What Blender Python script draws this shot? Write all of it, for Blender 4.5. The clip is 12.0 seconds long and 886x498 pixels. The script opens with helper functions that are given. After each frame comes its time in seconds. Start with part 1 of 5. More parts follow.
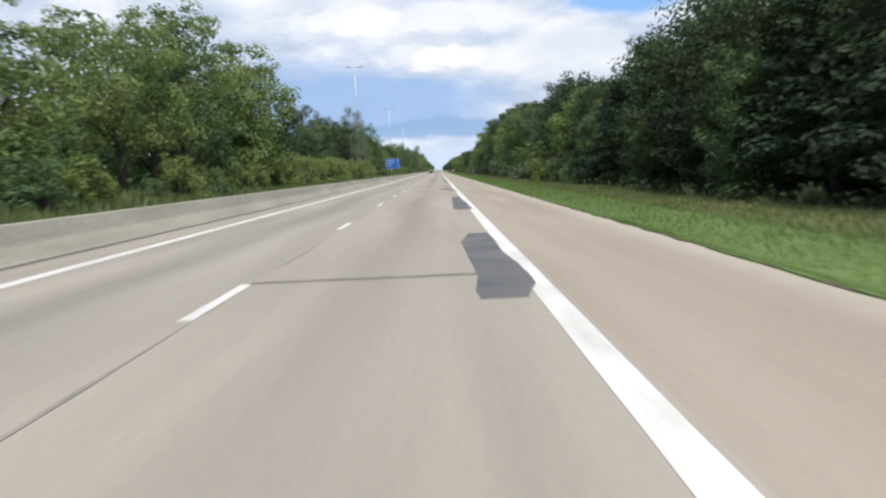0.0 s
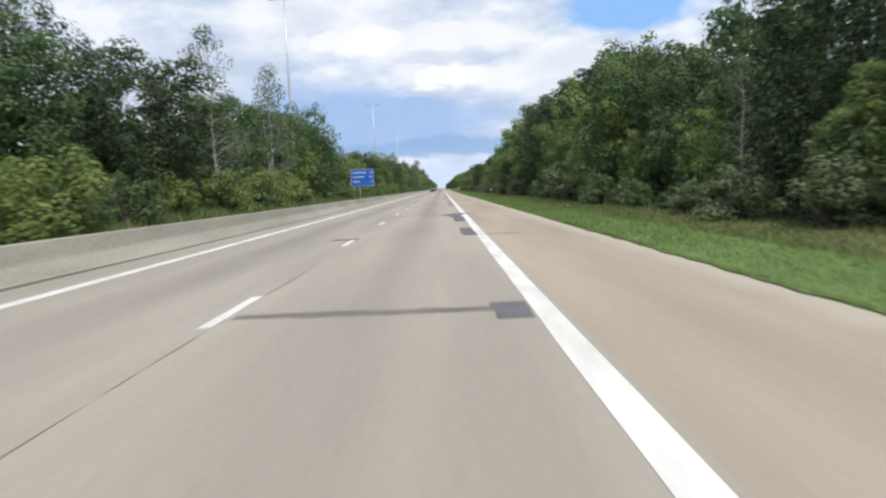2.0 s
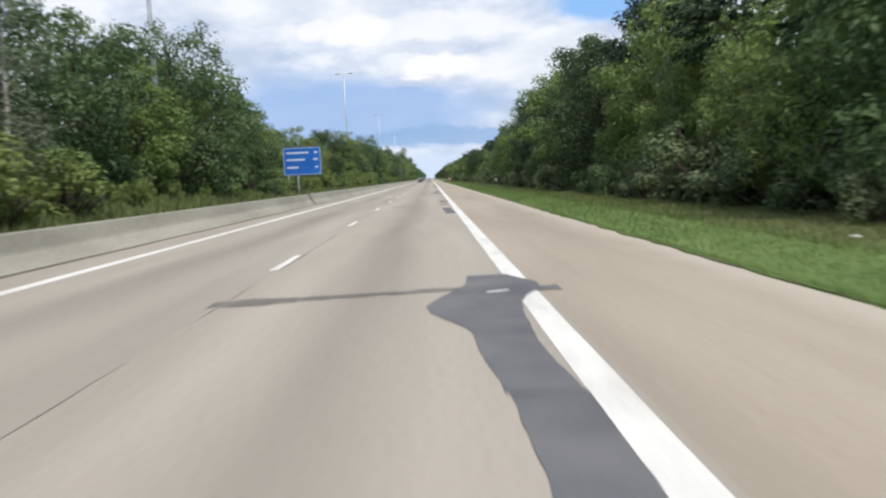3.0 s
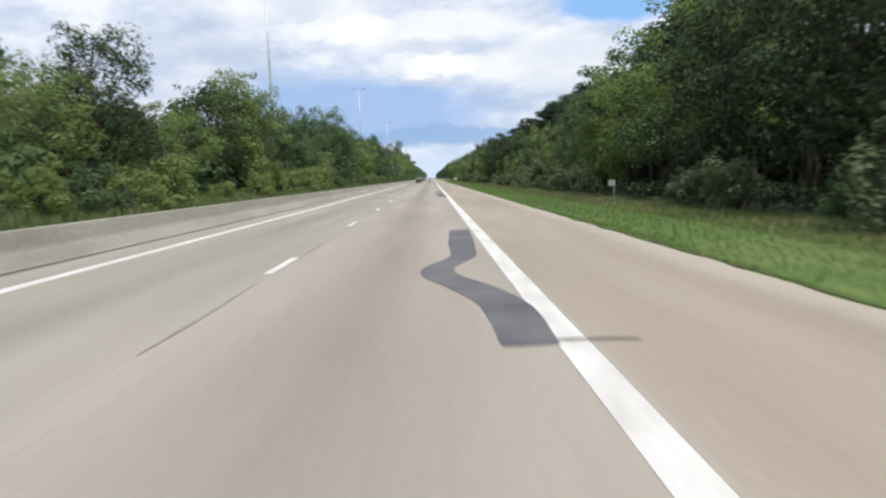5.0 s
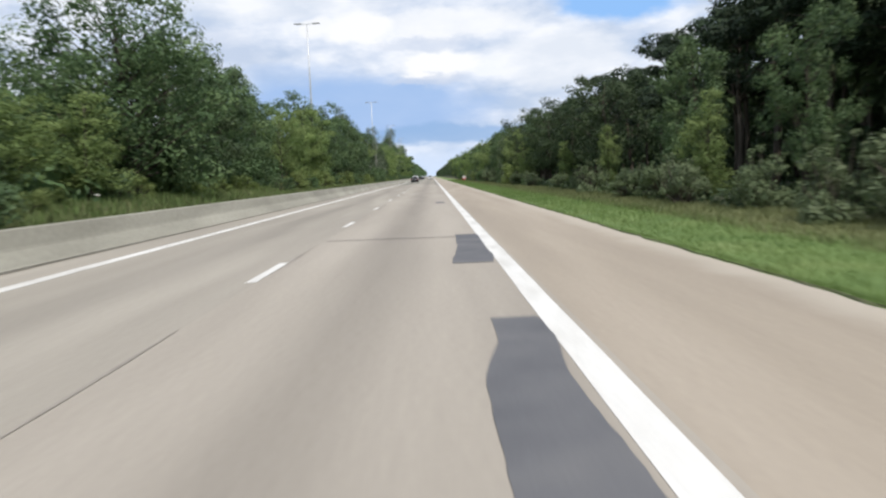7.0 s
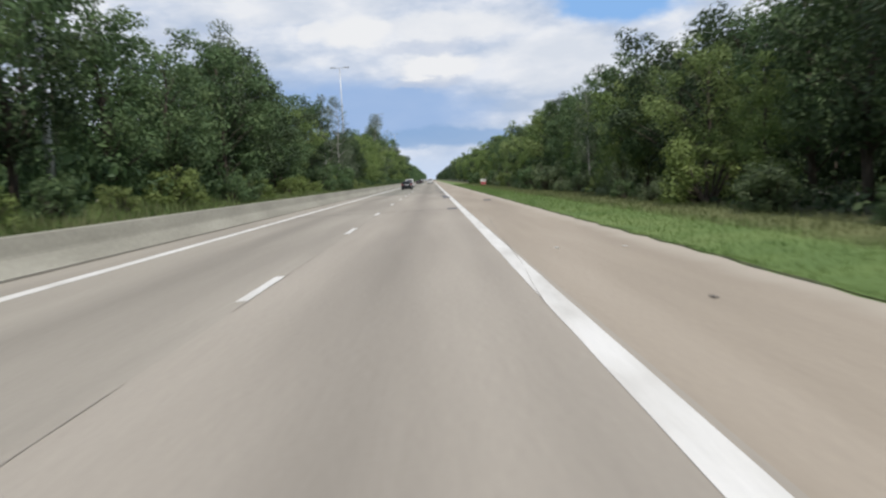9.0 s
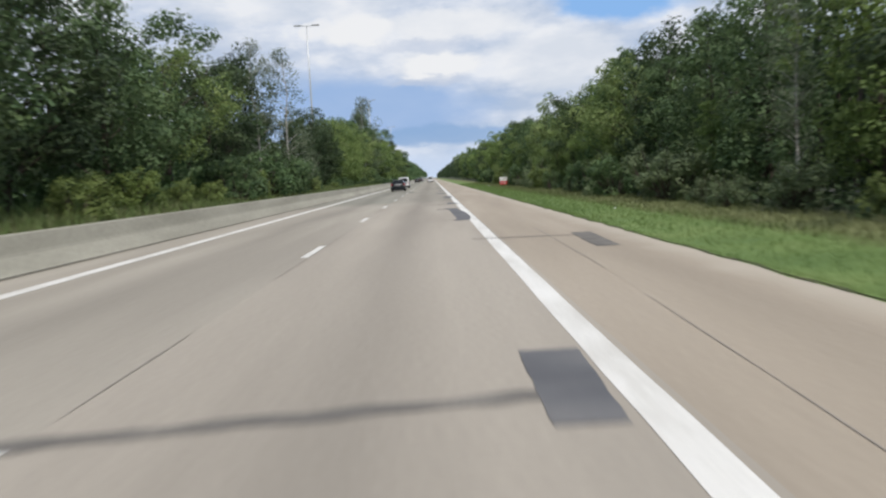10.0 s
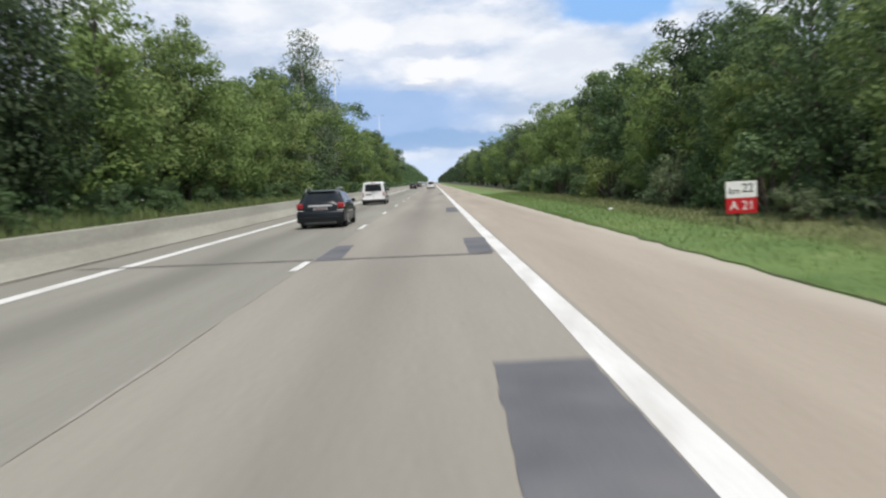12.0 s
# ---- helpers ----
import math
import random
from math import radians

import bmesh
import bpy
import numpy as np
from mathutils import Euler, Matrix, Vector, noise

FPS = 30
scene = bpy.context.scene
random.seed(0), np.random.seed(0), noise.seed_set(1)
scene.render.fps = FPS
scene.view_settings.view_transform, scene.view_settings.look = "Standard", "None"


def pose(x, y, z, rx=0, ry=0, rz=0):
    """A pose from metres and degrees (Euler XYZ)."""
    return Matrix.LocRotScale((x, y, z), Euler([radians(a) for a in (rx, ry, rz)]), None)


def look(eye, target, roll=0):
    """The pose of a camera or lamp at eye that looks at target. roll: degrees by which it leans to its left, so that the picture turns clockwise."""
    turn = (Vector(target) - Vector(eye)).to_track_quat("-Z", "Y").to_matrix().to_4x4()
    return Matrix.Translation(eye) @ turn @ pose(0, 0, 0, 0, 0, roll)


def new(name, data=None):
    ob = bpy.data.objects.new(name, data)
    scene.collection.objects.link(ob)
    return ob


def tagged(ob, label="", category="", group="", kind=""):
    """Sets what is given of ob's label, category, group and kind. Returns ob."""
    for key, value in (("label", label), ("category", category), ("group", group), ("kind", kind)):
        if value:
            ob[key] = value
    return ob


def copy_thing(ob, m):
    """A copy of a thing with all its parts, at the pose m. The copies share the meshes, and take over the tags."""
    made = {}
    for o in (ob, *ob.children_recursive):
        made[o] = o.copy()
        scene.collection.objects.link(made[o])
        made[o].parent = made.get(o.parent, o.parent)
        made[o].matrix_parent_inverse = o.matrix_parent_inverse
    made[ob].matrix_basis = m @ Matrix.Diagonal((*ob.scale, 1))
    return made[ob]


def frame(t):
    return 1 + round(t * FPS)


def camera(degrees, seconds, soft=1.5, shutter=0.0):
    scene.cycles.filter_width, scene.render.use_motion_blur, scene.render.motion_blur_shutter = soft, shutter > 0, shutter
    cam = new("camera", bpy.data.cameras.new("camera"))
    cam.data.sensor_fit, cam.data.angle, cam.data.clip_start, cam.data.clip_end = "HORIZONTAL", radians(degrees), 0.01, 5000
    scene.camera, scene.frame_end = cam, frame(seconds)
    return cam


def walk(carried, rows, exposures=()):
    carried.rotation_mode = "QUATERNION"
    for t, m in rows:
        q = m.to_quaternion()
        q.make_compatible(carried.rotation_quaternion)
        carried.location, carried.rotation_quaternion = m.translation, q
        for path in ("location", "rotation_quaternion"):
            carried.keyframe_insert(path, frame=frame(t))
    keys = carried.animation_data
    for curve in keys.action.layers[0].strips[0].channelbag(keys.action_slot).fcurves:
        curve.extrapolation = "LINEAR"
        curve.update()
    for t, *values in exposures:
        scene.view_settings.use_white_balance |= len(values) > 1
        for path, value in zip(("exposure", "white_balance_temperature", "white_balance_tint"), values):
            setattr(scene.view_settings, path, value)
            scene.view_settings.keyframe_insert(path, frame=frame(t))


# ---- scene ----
# ---------- camera and walk ----------
cam = camera(57.2, 12.0, soft=2.3, shutter=0.2)
EYE_Z = 1.395
# seconds, metres right of the lane line, metres along the road, pitch, yaw, roll
ROWS = [
    (0.0, 2.60, -8.02, -5.56, -0.06, -2.47), (0.5, 2.63, 7.68, -4.85, -0.36, -2.70),
    (1.0, 2.67, 23.12, -4.53, -0.17, -2.84), (1.5, 2.71, 39.00, -5.07, -0.19, -2.89),
    (2.0, 2.66, 53.75, -4.28, 0.12, -2.80), (2.5, 2.70, 70.40, -4.62, -0.30, -2.95),
    (3.0, 2.67, 86.62, -5.02, -0.62, -2.75), (5.0, 2.64, 149.80, -5.04, -0.58, -2.45),
    (5.5, 2.67, 165.80, -5.43, -0.76, -2.70), (6.0, 2.67, 181.70, -5.39, -0.54, -2.45),
    (6.5, 2.65, 197.55, -5.04, -0.62, -2.60), (7.0, 2.63, 213.55, -5.17, -0.56, -2.50),
    (9.0, 2.44, 277.45, -4.94, -0.55, -2.90), (9.5, 2.46, 293.50, -5.45, -0.48, -2.65),
    (10.0, 2.505, 309.65, -5.07, -0.49, -2.92), (10.5, 2.50, 325.60, -5.24, -0.46, -2.85),
    (11.0, 2.48, 341.30, -5.48, -0.74, -3.20), (11.5, 2.48, 357.20, -4.73, -0.30, -3.15),
    (12.0, 2.46, 373.80, -4.74, -0.45, -2.80)]


def drive_pose(x, y, pitch, yaw, roll):
    p, w = radians(pitch), radians(yaw)
    eye = Vector((x, y, EYE_Z))
    ahead = Vector((-math.sin(w) * math.cos(p), math.cos(w) * math.cos(p), math.sin(p)))
    return look(eye, eye + ahead * 10, roll)


walk(cam, [(r[0], drive_pose(*r[1:])) for r in ROWS],
     exposures=[(0.0, 0.0), (7.2, 0.0), (8.8, -0.2), (9.5, -0.26), (10.3, -0.18), (11.0, -0.14), (12.0, -0.04)])

# ---------- world and sun ----------
SUN_ELEV, SUN_AZ = radians(60), radians(155)      # azimuth from +y towards +x


def build_world():
    w = bpy.data.worlds.new("sky")
    scene.world = w
    w.use_nodes = True
    nt = w.node_tree
    nt.nodes.clear()
    N, L = nt.nodes.new, nt.links.new
    out, bg = N("ShaderNodeOutputWorld"), N("ShaderNodeBackground")
    sky = N("ShaderNodeTexSky")
    sky.sky_type, sky.sun_disc = 'NISHITA', False
    sky.sun_elevation, sky.sun_rotation = SUN_ELEV, SUN_AZ
    sky.air_density, sky.dust_density, sky.ozone_density = 1.0, 0.8, 1.5
    tc = N("ShaderNodeTexCoord")

    def noise_tex(scale, offset, detail, rough, size):
        mp = N("ShaderNodeMapping")
        mp.inputs["Scale"].default_value = size
        mp.inputs["Location"].default_value = offset
        L(tc.outputs["Generated"], mp.inputs["Vector"])
        n = N("ShaderNodeTexNoise")
        n.inputs["Scale"].default_value = scale
        n.inputs["Detail"].default_value = detail
        n.inputs["Roughness"].default_value = rough
        L(mp.outputs["Vector"], n.inputs["Vector"])
        return n.outputs["Fac"]

    def ramp(fac, stops):
        r = N("ShaderNodeValToRGB")
        r.color_ramp.elements[0].position, r.color_ramp.elements[0].color = stops[0]
        r.color_ramp.elements[1].position, r.color_ramp.elements[1].color = stops[-1]
        for p, c in stops[1:-1]:
            r.color_ramp.elements.new(p).color = c
        L(fac, r.inputs["Fac"])
        return r.outputs["Color"]

    def mixc(fac, a, b):
        m = N("ShaderNodeMixRGB")
        L(fac, m.inputs["Fac"])
        for k, v in (("Color1", a), ("Color2", b)):
            if isinstance(v, tuple):
                m.inputs[k].default_value = v
            else:
                L(v, m.inputs[k])
        return m.outputs["Color"]

    g = lambda v: (v, v, v, 1)
    big = noise_tex(3.2, (0.35, 0.1, 0.4), 6, 0.5, (1.0, 1.0, 2.6))
    fine = noise_tex(7.5, (1.3, 0.2, 0.15), 8, 0.5, (1.0, 1.0, 2.1))
    cover = ramp(big, [(0.40, g(0.05)), (0.62, g(0.9))])
    body = ramp(fine, [(0.38, (5.2, 6.2, 7.7, 1)), (0.44, (6.8, 7.4, 8.2, 1)), (0.485, (7.8, 8.05, 8.4, 1)), (0.56, (8.4, 8.45, 8.45, 1))])
    clouds = mixc(cover, sky.outputs["Color"], body)
    # a thicker, bluish veil low over the horizon and a pale rim at the horizon itself
    sep = N("ShaderNodeSeparateXYZ")
    L(tc.outputs["Generated"], sep.inputs["Vector"])
    veil = ramp(sep.outputs["Z"], [(0.0, g(0.9)), (0.02, g(0.65)), (0.05, g(0.85)), (0.075, g(0.55)), (0.13, g(0.0))])
    tint = ramp(sep.outputs["Z"], [(0.0, (6.0, 6.9, 8.2, 1)), (0.022, (5.0, 6.1, 7.6, 1)), (0.05, (3.3, 4.8, 6.9, 1)), (0.1, (4.4, 5.4, 7.2, 1))])
    around = mixc(veil, clouds, tint)

    def math_node(op, a, b):
        m = N("ShaderNodeMath")
        m.operation = op
        for k, v in enumerate((a, b)):
            if isinstance(v, (int, float)):
                m.inputs[k].default_value = v
            else:
                L(v, m.inputs[k])
        return m.outputs[0]

    # the sky over the road ahead: banks of cloud laid out by slope to the side (u) and upward (v), with torn edges
    ahead = math_node('MAXIMUM', sep.outputs["Y"], 0.2)
    u, v = math_node('DIVIDE', sep.outputs["X"], ahead), math_node('DIVIDE', sep.outputs["Z"], ahead)
    tear = [noise_tex(sc, off, 5, 0.55, (1, 1, 2.2)) for sc, off in ((16, (0.3, 0.7, 0.1)), (16, (4.1, 2.2, 1.7)), (46, (2.5, 1.1, 0.4)), (46, (6.5, 3.1, 2.4)))]
    for k, (coarse, fine_k) in enumerate(((0.075, 0.020), (0.030, 0.012))):
        shift = math_node('ADD', math_node('MULTIPLY', math_node('SUBTRACT', tear[k], 0.5), coarse),
                          math_node('MULTIPLY', math_node('SUBTRACT', tear[k + 2], 0.5), fine_k))
        if k == 0:
            u = math_node('ADD', u, shift)
        else:
            v = math_node('ADD', v, shift)
    white, grey, blue, deep, clear = (7.9, 8.0, 8.2, 1), (5.0, 5.6, 6.8, 1), (2.95, 4.35, 6.9, 1), (2.5, 3.9, 6.2, 1), (2.4, 4.4, 7.7, 1)
    view = ramp(noise_tex(13.0, (1.3, 0.2, 0.15), 7, 0.55, (1.0, 1.0, 2.4)), [(0.36, (4.3, 5.15, 6.6, 1)), (0.50, (5.7, 6.3, 7.4, 1)), (0.63, (7.3, 7.6, 8.2, 1))])
    banks = ((-0.09, 0.083, 0.17, 0.042, blue, 0.9), (-0.005, 0.050, 0.15, 0.014, deep, 0.85), (0.235, 0.207, 0.085, 0.030, clear, 1.0),
             (-0.17, 0.118, 0.10, 0.026, blue, 0.45), (-0.33, 0.15, 0.14, 0.05, grey, 0.45), (-0.15, 0.218, 0.14, 0.026, white, 0.4),
             (-0.078, 0.181, 0.045, 0.022, white, 1.0), (0.038, 0.182, 0.085, 0.020, white, 0.75), (0.014, 0.135, 0.055, 0.017, white, 1.0),
             (0.16, 0.135, 0.085, 0.040, white, 0.55), (-0.135, 0.181, 0.024, 0.013, white, 0.8), (-0.004, 0.158, 0.06, 0.010, grey, 0.55),
             (0.0, 0.117, 0.05, 0.007, grey, 0.6))
    for cu, cv, ru, rv, colour, amount in banks:
        du = math_node('DIVIDE', math_node('SUBTRACT', u, cu), ru)
        dv = math_node('DIVIDE', math_node('SUBTRACT', v, cv), rv)
        away = math_node('SQRT', math_node('ADD', math_node('MULTIPLY', du, du), math_node('MULTIPLY', dv, dv)), 0)
        edge = N("ShaderNodeMapRange")
        edge.interpolation_type = 'SMOOTHSTEP'
        edge.inputs["From Min"].default_value, edge.inputs["From Max"].default_value = 1.25, 0.65
        edge.inputs["To Max"].default_value = amount
        L(away, edge.inputs["Value"])
        view = mixc(edge.outputs["Result"], view, colour)
    low = ramp(v, [(0.0, g(1.0)), (0.022, g(0.75)), (0.042, g(0.0))])
    view = mixc(low, view, (5.3, 6.3, 8.0, 1))
    both = mixc(ramp(sep.outputs["Y"], [(0.62, g(0)), (0.78, g(1))]), around, view)
    L(both, bg.inputs["Color"])
    bg.inputs["Strength"].default_value = 0.126
    L(bg.outputs["Background"], out.inputs["Surface"])


build_world()
sun_dir = Vector((math.sin(SUN_AZ) * math.cos(SUN_ELEV), math.cos(SUN_AZ) * math.cos(SUN_ELEV), math.sin(SUN_ELEV)))
sun = new("sun", bpy.data.lights.new("sun", 'SUN'))
sun.data.energy, sun.data.angle, sun.data.color = 3.5, radians(0.6), (1.0, 0.95, 0.87)
sun.matrix_world = look(sun_dir * 300, (0, 0, 0))


# ---------- materials ----------
def material(name, colors, scale=3.0, rough=0.8, bump=0.0, bump_scale=40.0, metal=0.0, size=(1, 1, 1), detail=6.0,
             spec=0.5, vary=0.0, translucent=0.0, coat=0.0, fine=None):
    """Object-space noise between colours; a finer second noise; bump; a shift by the object's random value."""
    m = bpy.data.materials.new(name)
    m.use_nodes = True
    nt = m.node_tree
    N, L = nt.nodes.new, nt.links.new
    b = nt.nodes["Principled BSDF"]
    tc = N("ShaderNodeTexCoord")
    mp = N("ShaderNodeMapping")
    mp.inputs["Scale"].default_value = size
    L(tc.outputs["Object"], mp.inputs["Vector"])
    n1 = N("ShaderNodeTexNoise")
    n1.inputs["Scale"].default_value, n1.inputs["Detail"].default_value = scale, detail
    L(mp.outputs["Vector"], n1.inputs["Vector"])
    r = N("ShaderNodeValToRGB")
    k = len(colors)
    while len(r.color_ramp.elements) < k:
        r.color_ramp.elements.new(0.5)
    for i, c in enumerate(colors):
        r.color_ramp.elements[i].position = 0.32 + 0.36 * i / max(1, k - 1)
        r.color_ramp.elements[i].color = (*c, 1)
    L(n1.outputs["Fac"], r.inputs["Fac"])
    col = r.outputs["Color"]
    if fine:
        n2 = N("ShaderNodeTexNoise")
        n2.inputs["Scale"].default_value, n2.inputs["Detail"].default_value = fine[0], 4
        L(tc.outputs["Object"], n2.inputs["Vector"])
        mr = N("ShaderNodeMapRange")
        mr.inputs["From Min"].default_value, mr.inputs["From Max"].default_value = 0.3, 0.7
        mr.inputs["To Min"].default_value, mr.inputs["To Max"].default_value = 1 - fine[1], 1 + fine[1]
        L(n2.outputs["Fac"], mr.inputs["Value"])
        mu = N("ShaderNodeVectorMath")
        mu.operation = 'SCALE'
        L(col, mu.inputs[0])
        L(mr.outputs["Result"], mu.inputs["Scale"])
        col = mu.outputs["Vector"]
    if vary:
        oi = N("ShaderNodeObjectInfo")
        geo = N("ShaderNodeNewGeometry")
        hs = N("ShaderNodeHueSaturation")
        for src, sock, lo, hi in ((oi.outputs["Random"], "Hue", 0.5 - 0.012 * vary, 0.5 + 0.03 * vary),
                                  (geo.outputs["Random Per Island"], "Value", 1 - 0.4 * vary, 1 + 0.4 * vary),
                                  (oi.outputs["Random"], "Saturation", 1 - 0.25 * vary, 1 + 0.15 * vary)):
            mr = N("ShaderNodeMapRange")
            mr.inputs["To Min"].default_value, mr.inputs["To Max"].default_value = lo, hi
            L(src, mr.inputs["Value"])
            L(mr.outputs["Result"], hs.inputs[sock])
        L(col, hs.inputs["Color"])
        col = hs.outputs["Color"]
    L(col, b.inputs["Base Color"])
    b.inputs["Roughness"].default_value, b.inputs["Metallic"].default_value = rough, metal
    b.inputs["Specular IOR Level"].default_value = spec
    b.inputs["Coat Weight"].default_value = coat
    b.inputs["Coat Roughness"].default_value = 0.05
    if bump:
        nb = N("ShaderNodeTexNoise")
        nb.inputs["Scale"].default_value, nb.inputs["Detail"].default_value = bump_scale, 5
        L(tc.outputs["Object"], nb.inputs["Vector"])
        bp = N("ShaderNodeBump")
        bp.inputs["Strength"].default_value, bp.inputs["Distance"].default_value = bump, 0.02
        L(nb.outputs["Fac"], bp.inputs["Height"])
        L(bp.outputs["Normal"], b.inputs["Normal"])
    if translucent:
        tr, mx = N("ShaderNodeBsdfTranslucent"), N("ShaderNodeMixShader")
        mx.inputs["Fac"].default_value = translucent
        L(col, tr.inputs["Color"])
        L(b.outputs["BSDF"], mx.inputs[1])
        L(tr.outputs["BSDF"], mx.inputs[2])
        L(mx.outputs["Shader"], nt.nodes["Material Output"].inputs["Surface"])
    return m


def road_material(name, base, warm, track_x, later=(1, 1, 1, 1)):
    """Weathered concrete: blotches drawn out along the road, a worn darker band in the wheel paths, fine grain."""
    m = material(name, [tuple(c * 0.88 for c in base), base, warm], scale=0.5, rough=0.85, bump=0.12, bump_scale=60,
                 size=(1.6, 0.12, 1), fine=(14, 0.07), spec=0.3)
    nt = m.node_tree
    N, L = nt.nodes.new, nt.links.new
    b = nt.nodes["Principled BSDF"]
    src = b.inputs["Base Color"].links[0].from_socket
    tc, sep = N("ShaderNodeTexCoord"), N("ShaderNodeSeparateXYZ")
    L(tc.outputs["Object"], sep.inputs["Vector"])
    d = N("ShaderNodeMath")
    d.operation = 'SUBTRACT'
    d.inputs[1].default_value = track_x
    L(sep.outputs["X"], d.inputs[0])
    a = N("ShaderNodeMath")
    a.operation = 'ABSOLUTE'
    L(d.outputs[0], a.inputs[0])
    mr = N("ShaderNodeMapRange")
    mr.interpolation_type = 'SMOOTHSTEP'
    mr.inputs["From Min"].default_value, mr.inputs["From Max"].default_value = 0.0, 0.95
    mr.inputs["To Min"].default_value, mr.inputs["To Max"].default_value = 0.84, 1.03
    L(a.outputs[0], mr.inputs["Value"])
    mu = N("ShaderNodeVectorMath")
    mu.operation = 'SCALE'
    L(src, mu.inputs[0])
    L(mr.outputs["Result"], mu.inputs["Scale"])
    # darker, greyer slabs further on
    far = N("ShaderNodeMapRange")
    far.interpolation_type = 'SMOOTHSTEP'
    far.inputs["From Min"].default_value, far.inputs["From Max"].default_value = 352.0, 360.0
    L(sep.outputs["Y"], far.inputs["Value"])
    toned = N("ShaderNodeMixRGB")
    toned.blend_type = 'MULTIPLY'
    toned.inputs["Color2"].default_value = later
    L(far.outputs["Result"], toned.inputs["Fac"])
    L(mu.outputs["Vector"], toned.inputs["Color1"])
    L(toned.outputs["Color"], b.inputs["Base Color"])
    return m


def zone(m, xa, xb, colour, amount, ragged=0.5):
    """Blend the base colour towards another across the road from xa to xb, with a ragged limit."""
    nt = m.node_tree
    N, L = nt.nodes.new, nt.links.new
    b = nt.nodes["Principled BSDF"]
    src = b.inputs["Base Color"].links[0].from_socket
    tc, sep, wob, add, mr, mix = (N(k) for k in ("ShaderNodeTexCoord", "ShaderNodeSeparateXYZ", "ShaderNodeTexNoise", "ShaderNodeMath", "ShaderNodeMapRange", "ShaderNodeMixRGB"))
    L(tc.outputs["Object"], sep.inputs["Vector"])
    L(tc.outputs["Object"], wob.inputs["Vector"])
    wob.inputs["Scale"].default_value, wob.inputs["Detail"].default_value = 0.7, 4
    add.operation = 'MULTIPLY_ADD'
    add.inputs[1].default_value = 2 * ragged
    L(wob.outputs["Fac"], add.inputs[0])
    L(sep.outputs["X"], add.inputs[2])
    mr.interpolation_type = 'SMOOTHSTEP'
    mr.inputs["From Min"].default_value, mr.inputs["From Max"].default_value = xa + ragged, xb + ragged
    mr.inputs["To Min"].default_value, mr.inputs["To Max"].default_value = 0.0, amount
    L(add.outputs[0], mr.inputs["Value"])
    L(mr.outputs["Result"], mix.inputs["Fac"])
    L(src, mix.inputs["Color1"])
    mix.inputs["Color2"].default_value = (*colour, 1)
    L(mix.outputs["Color"], b.inputs["Base Color"])


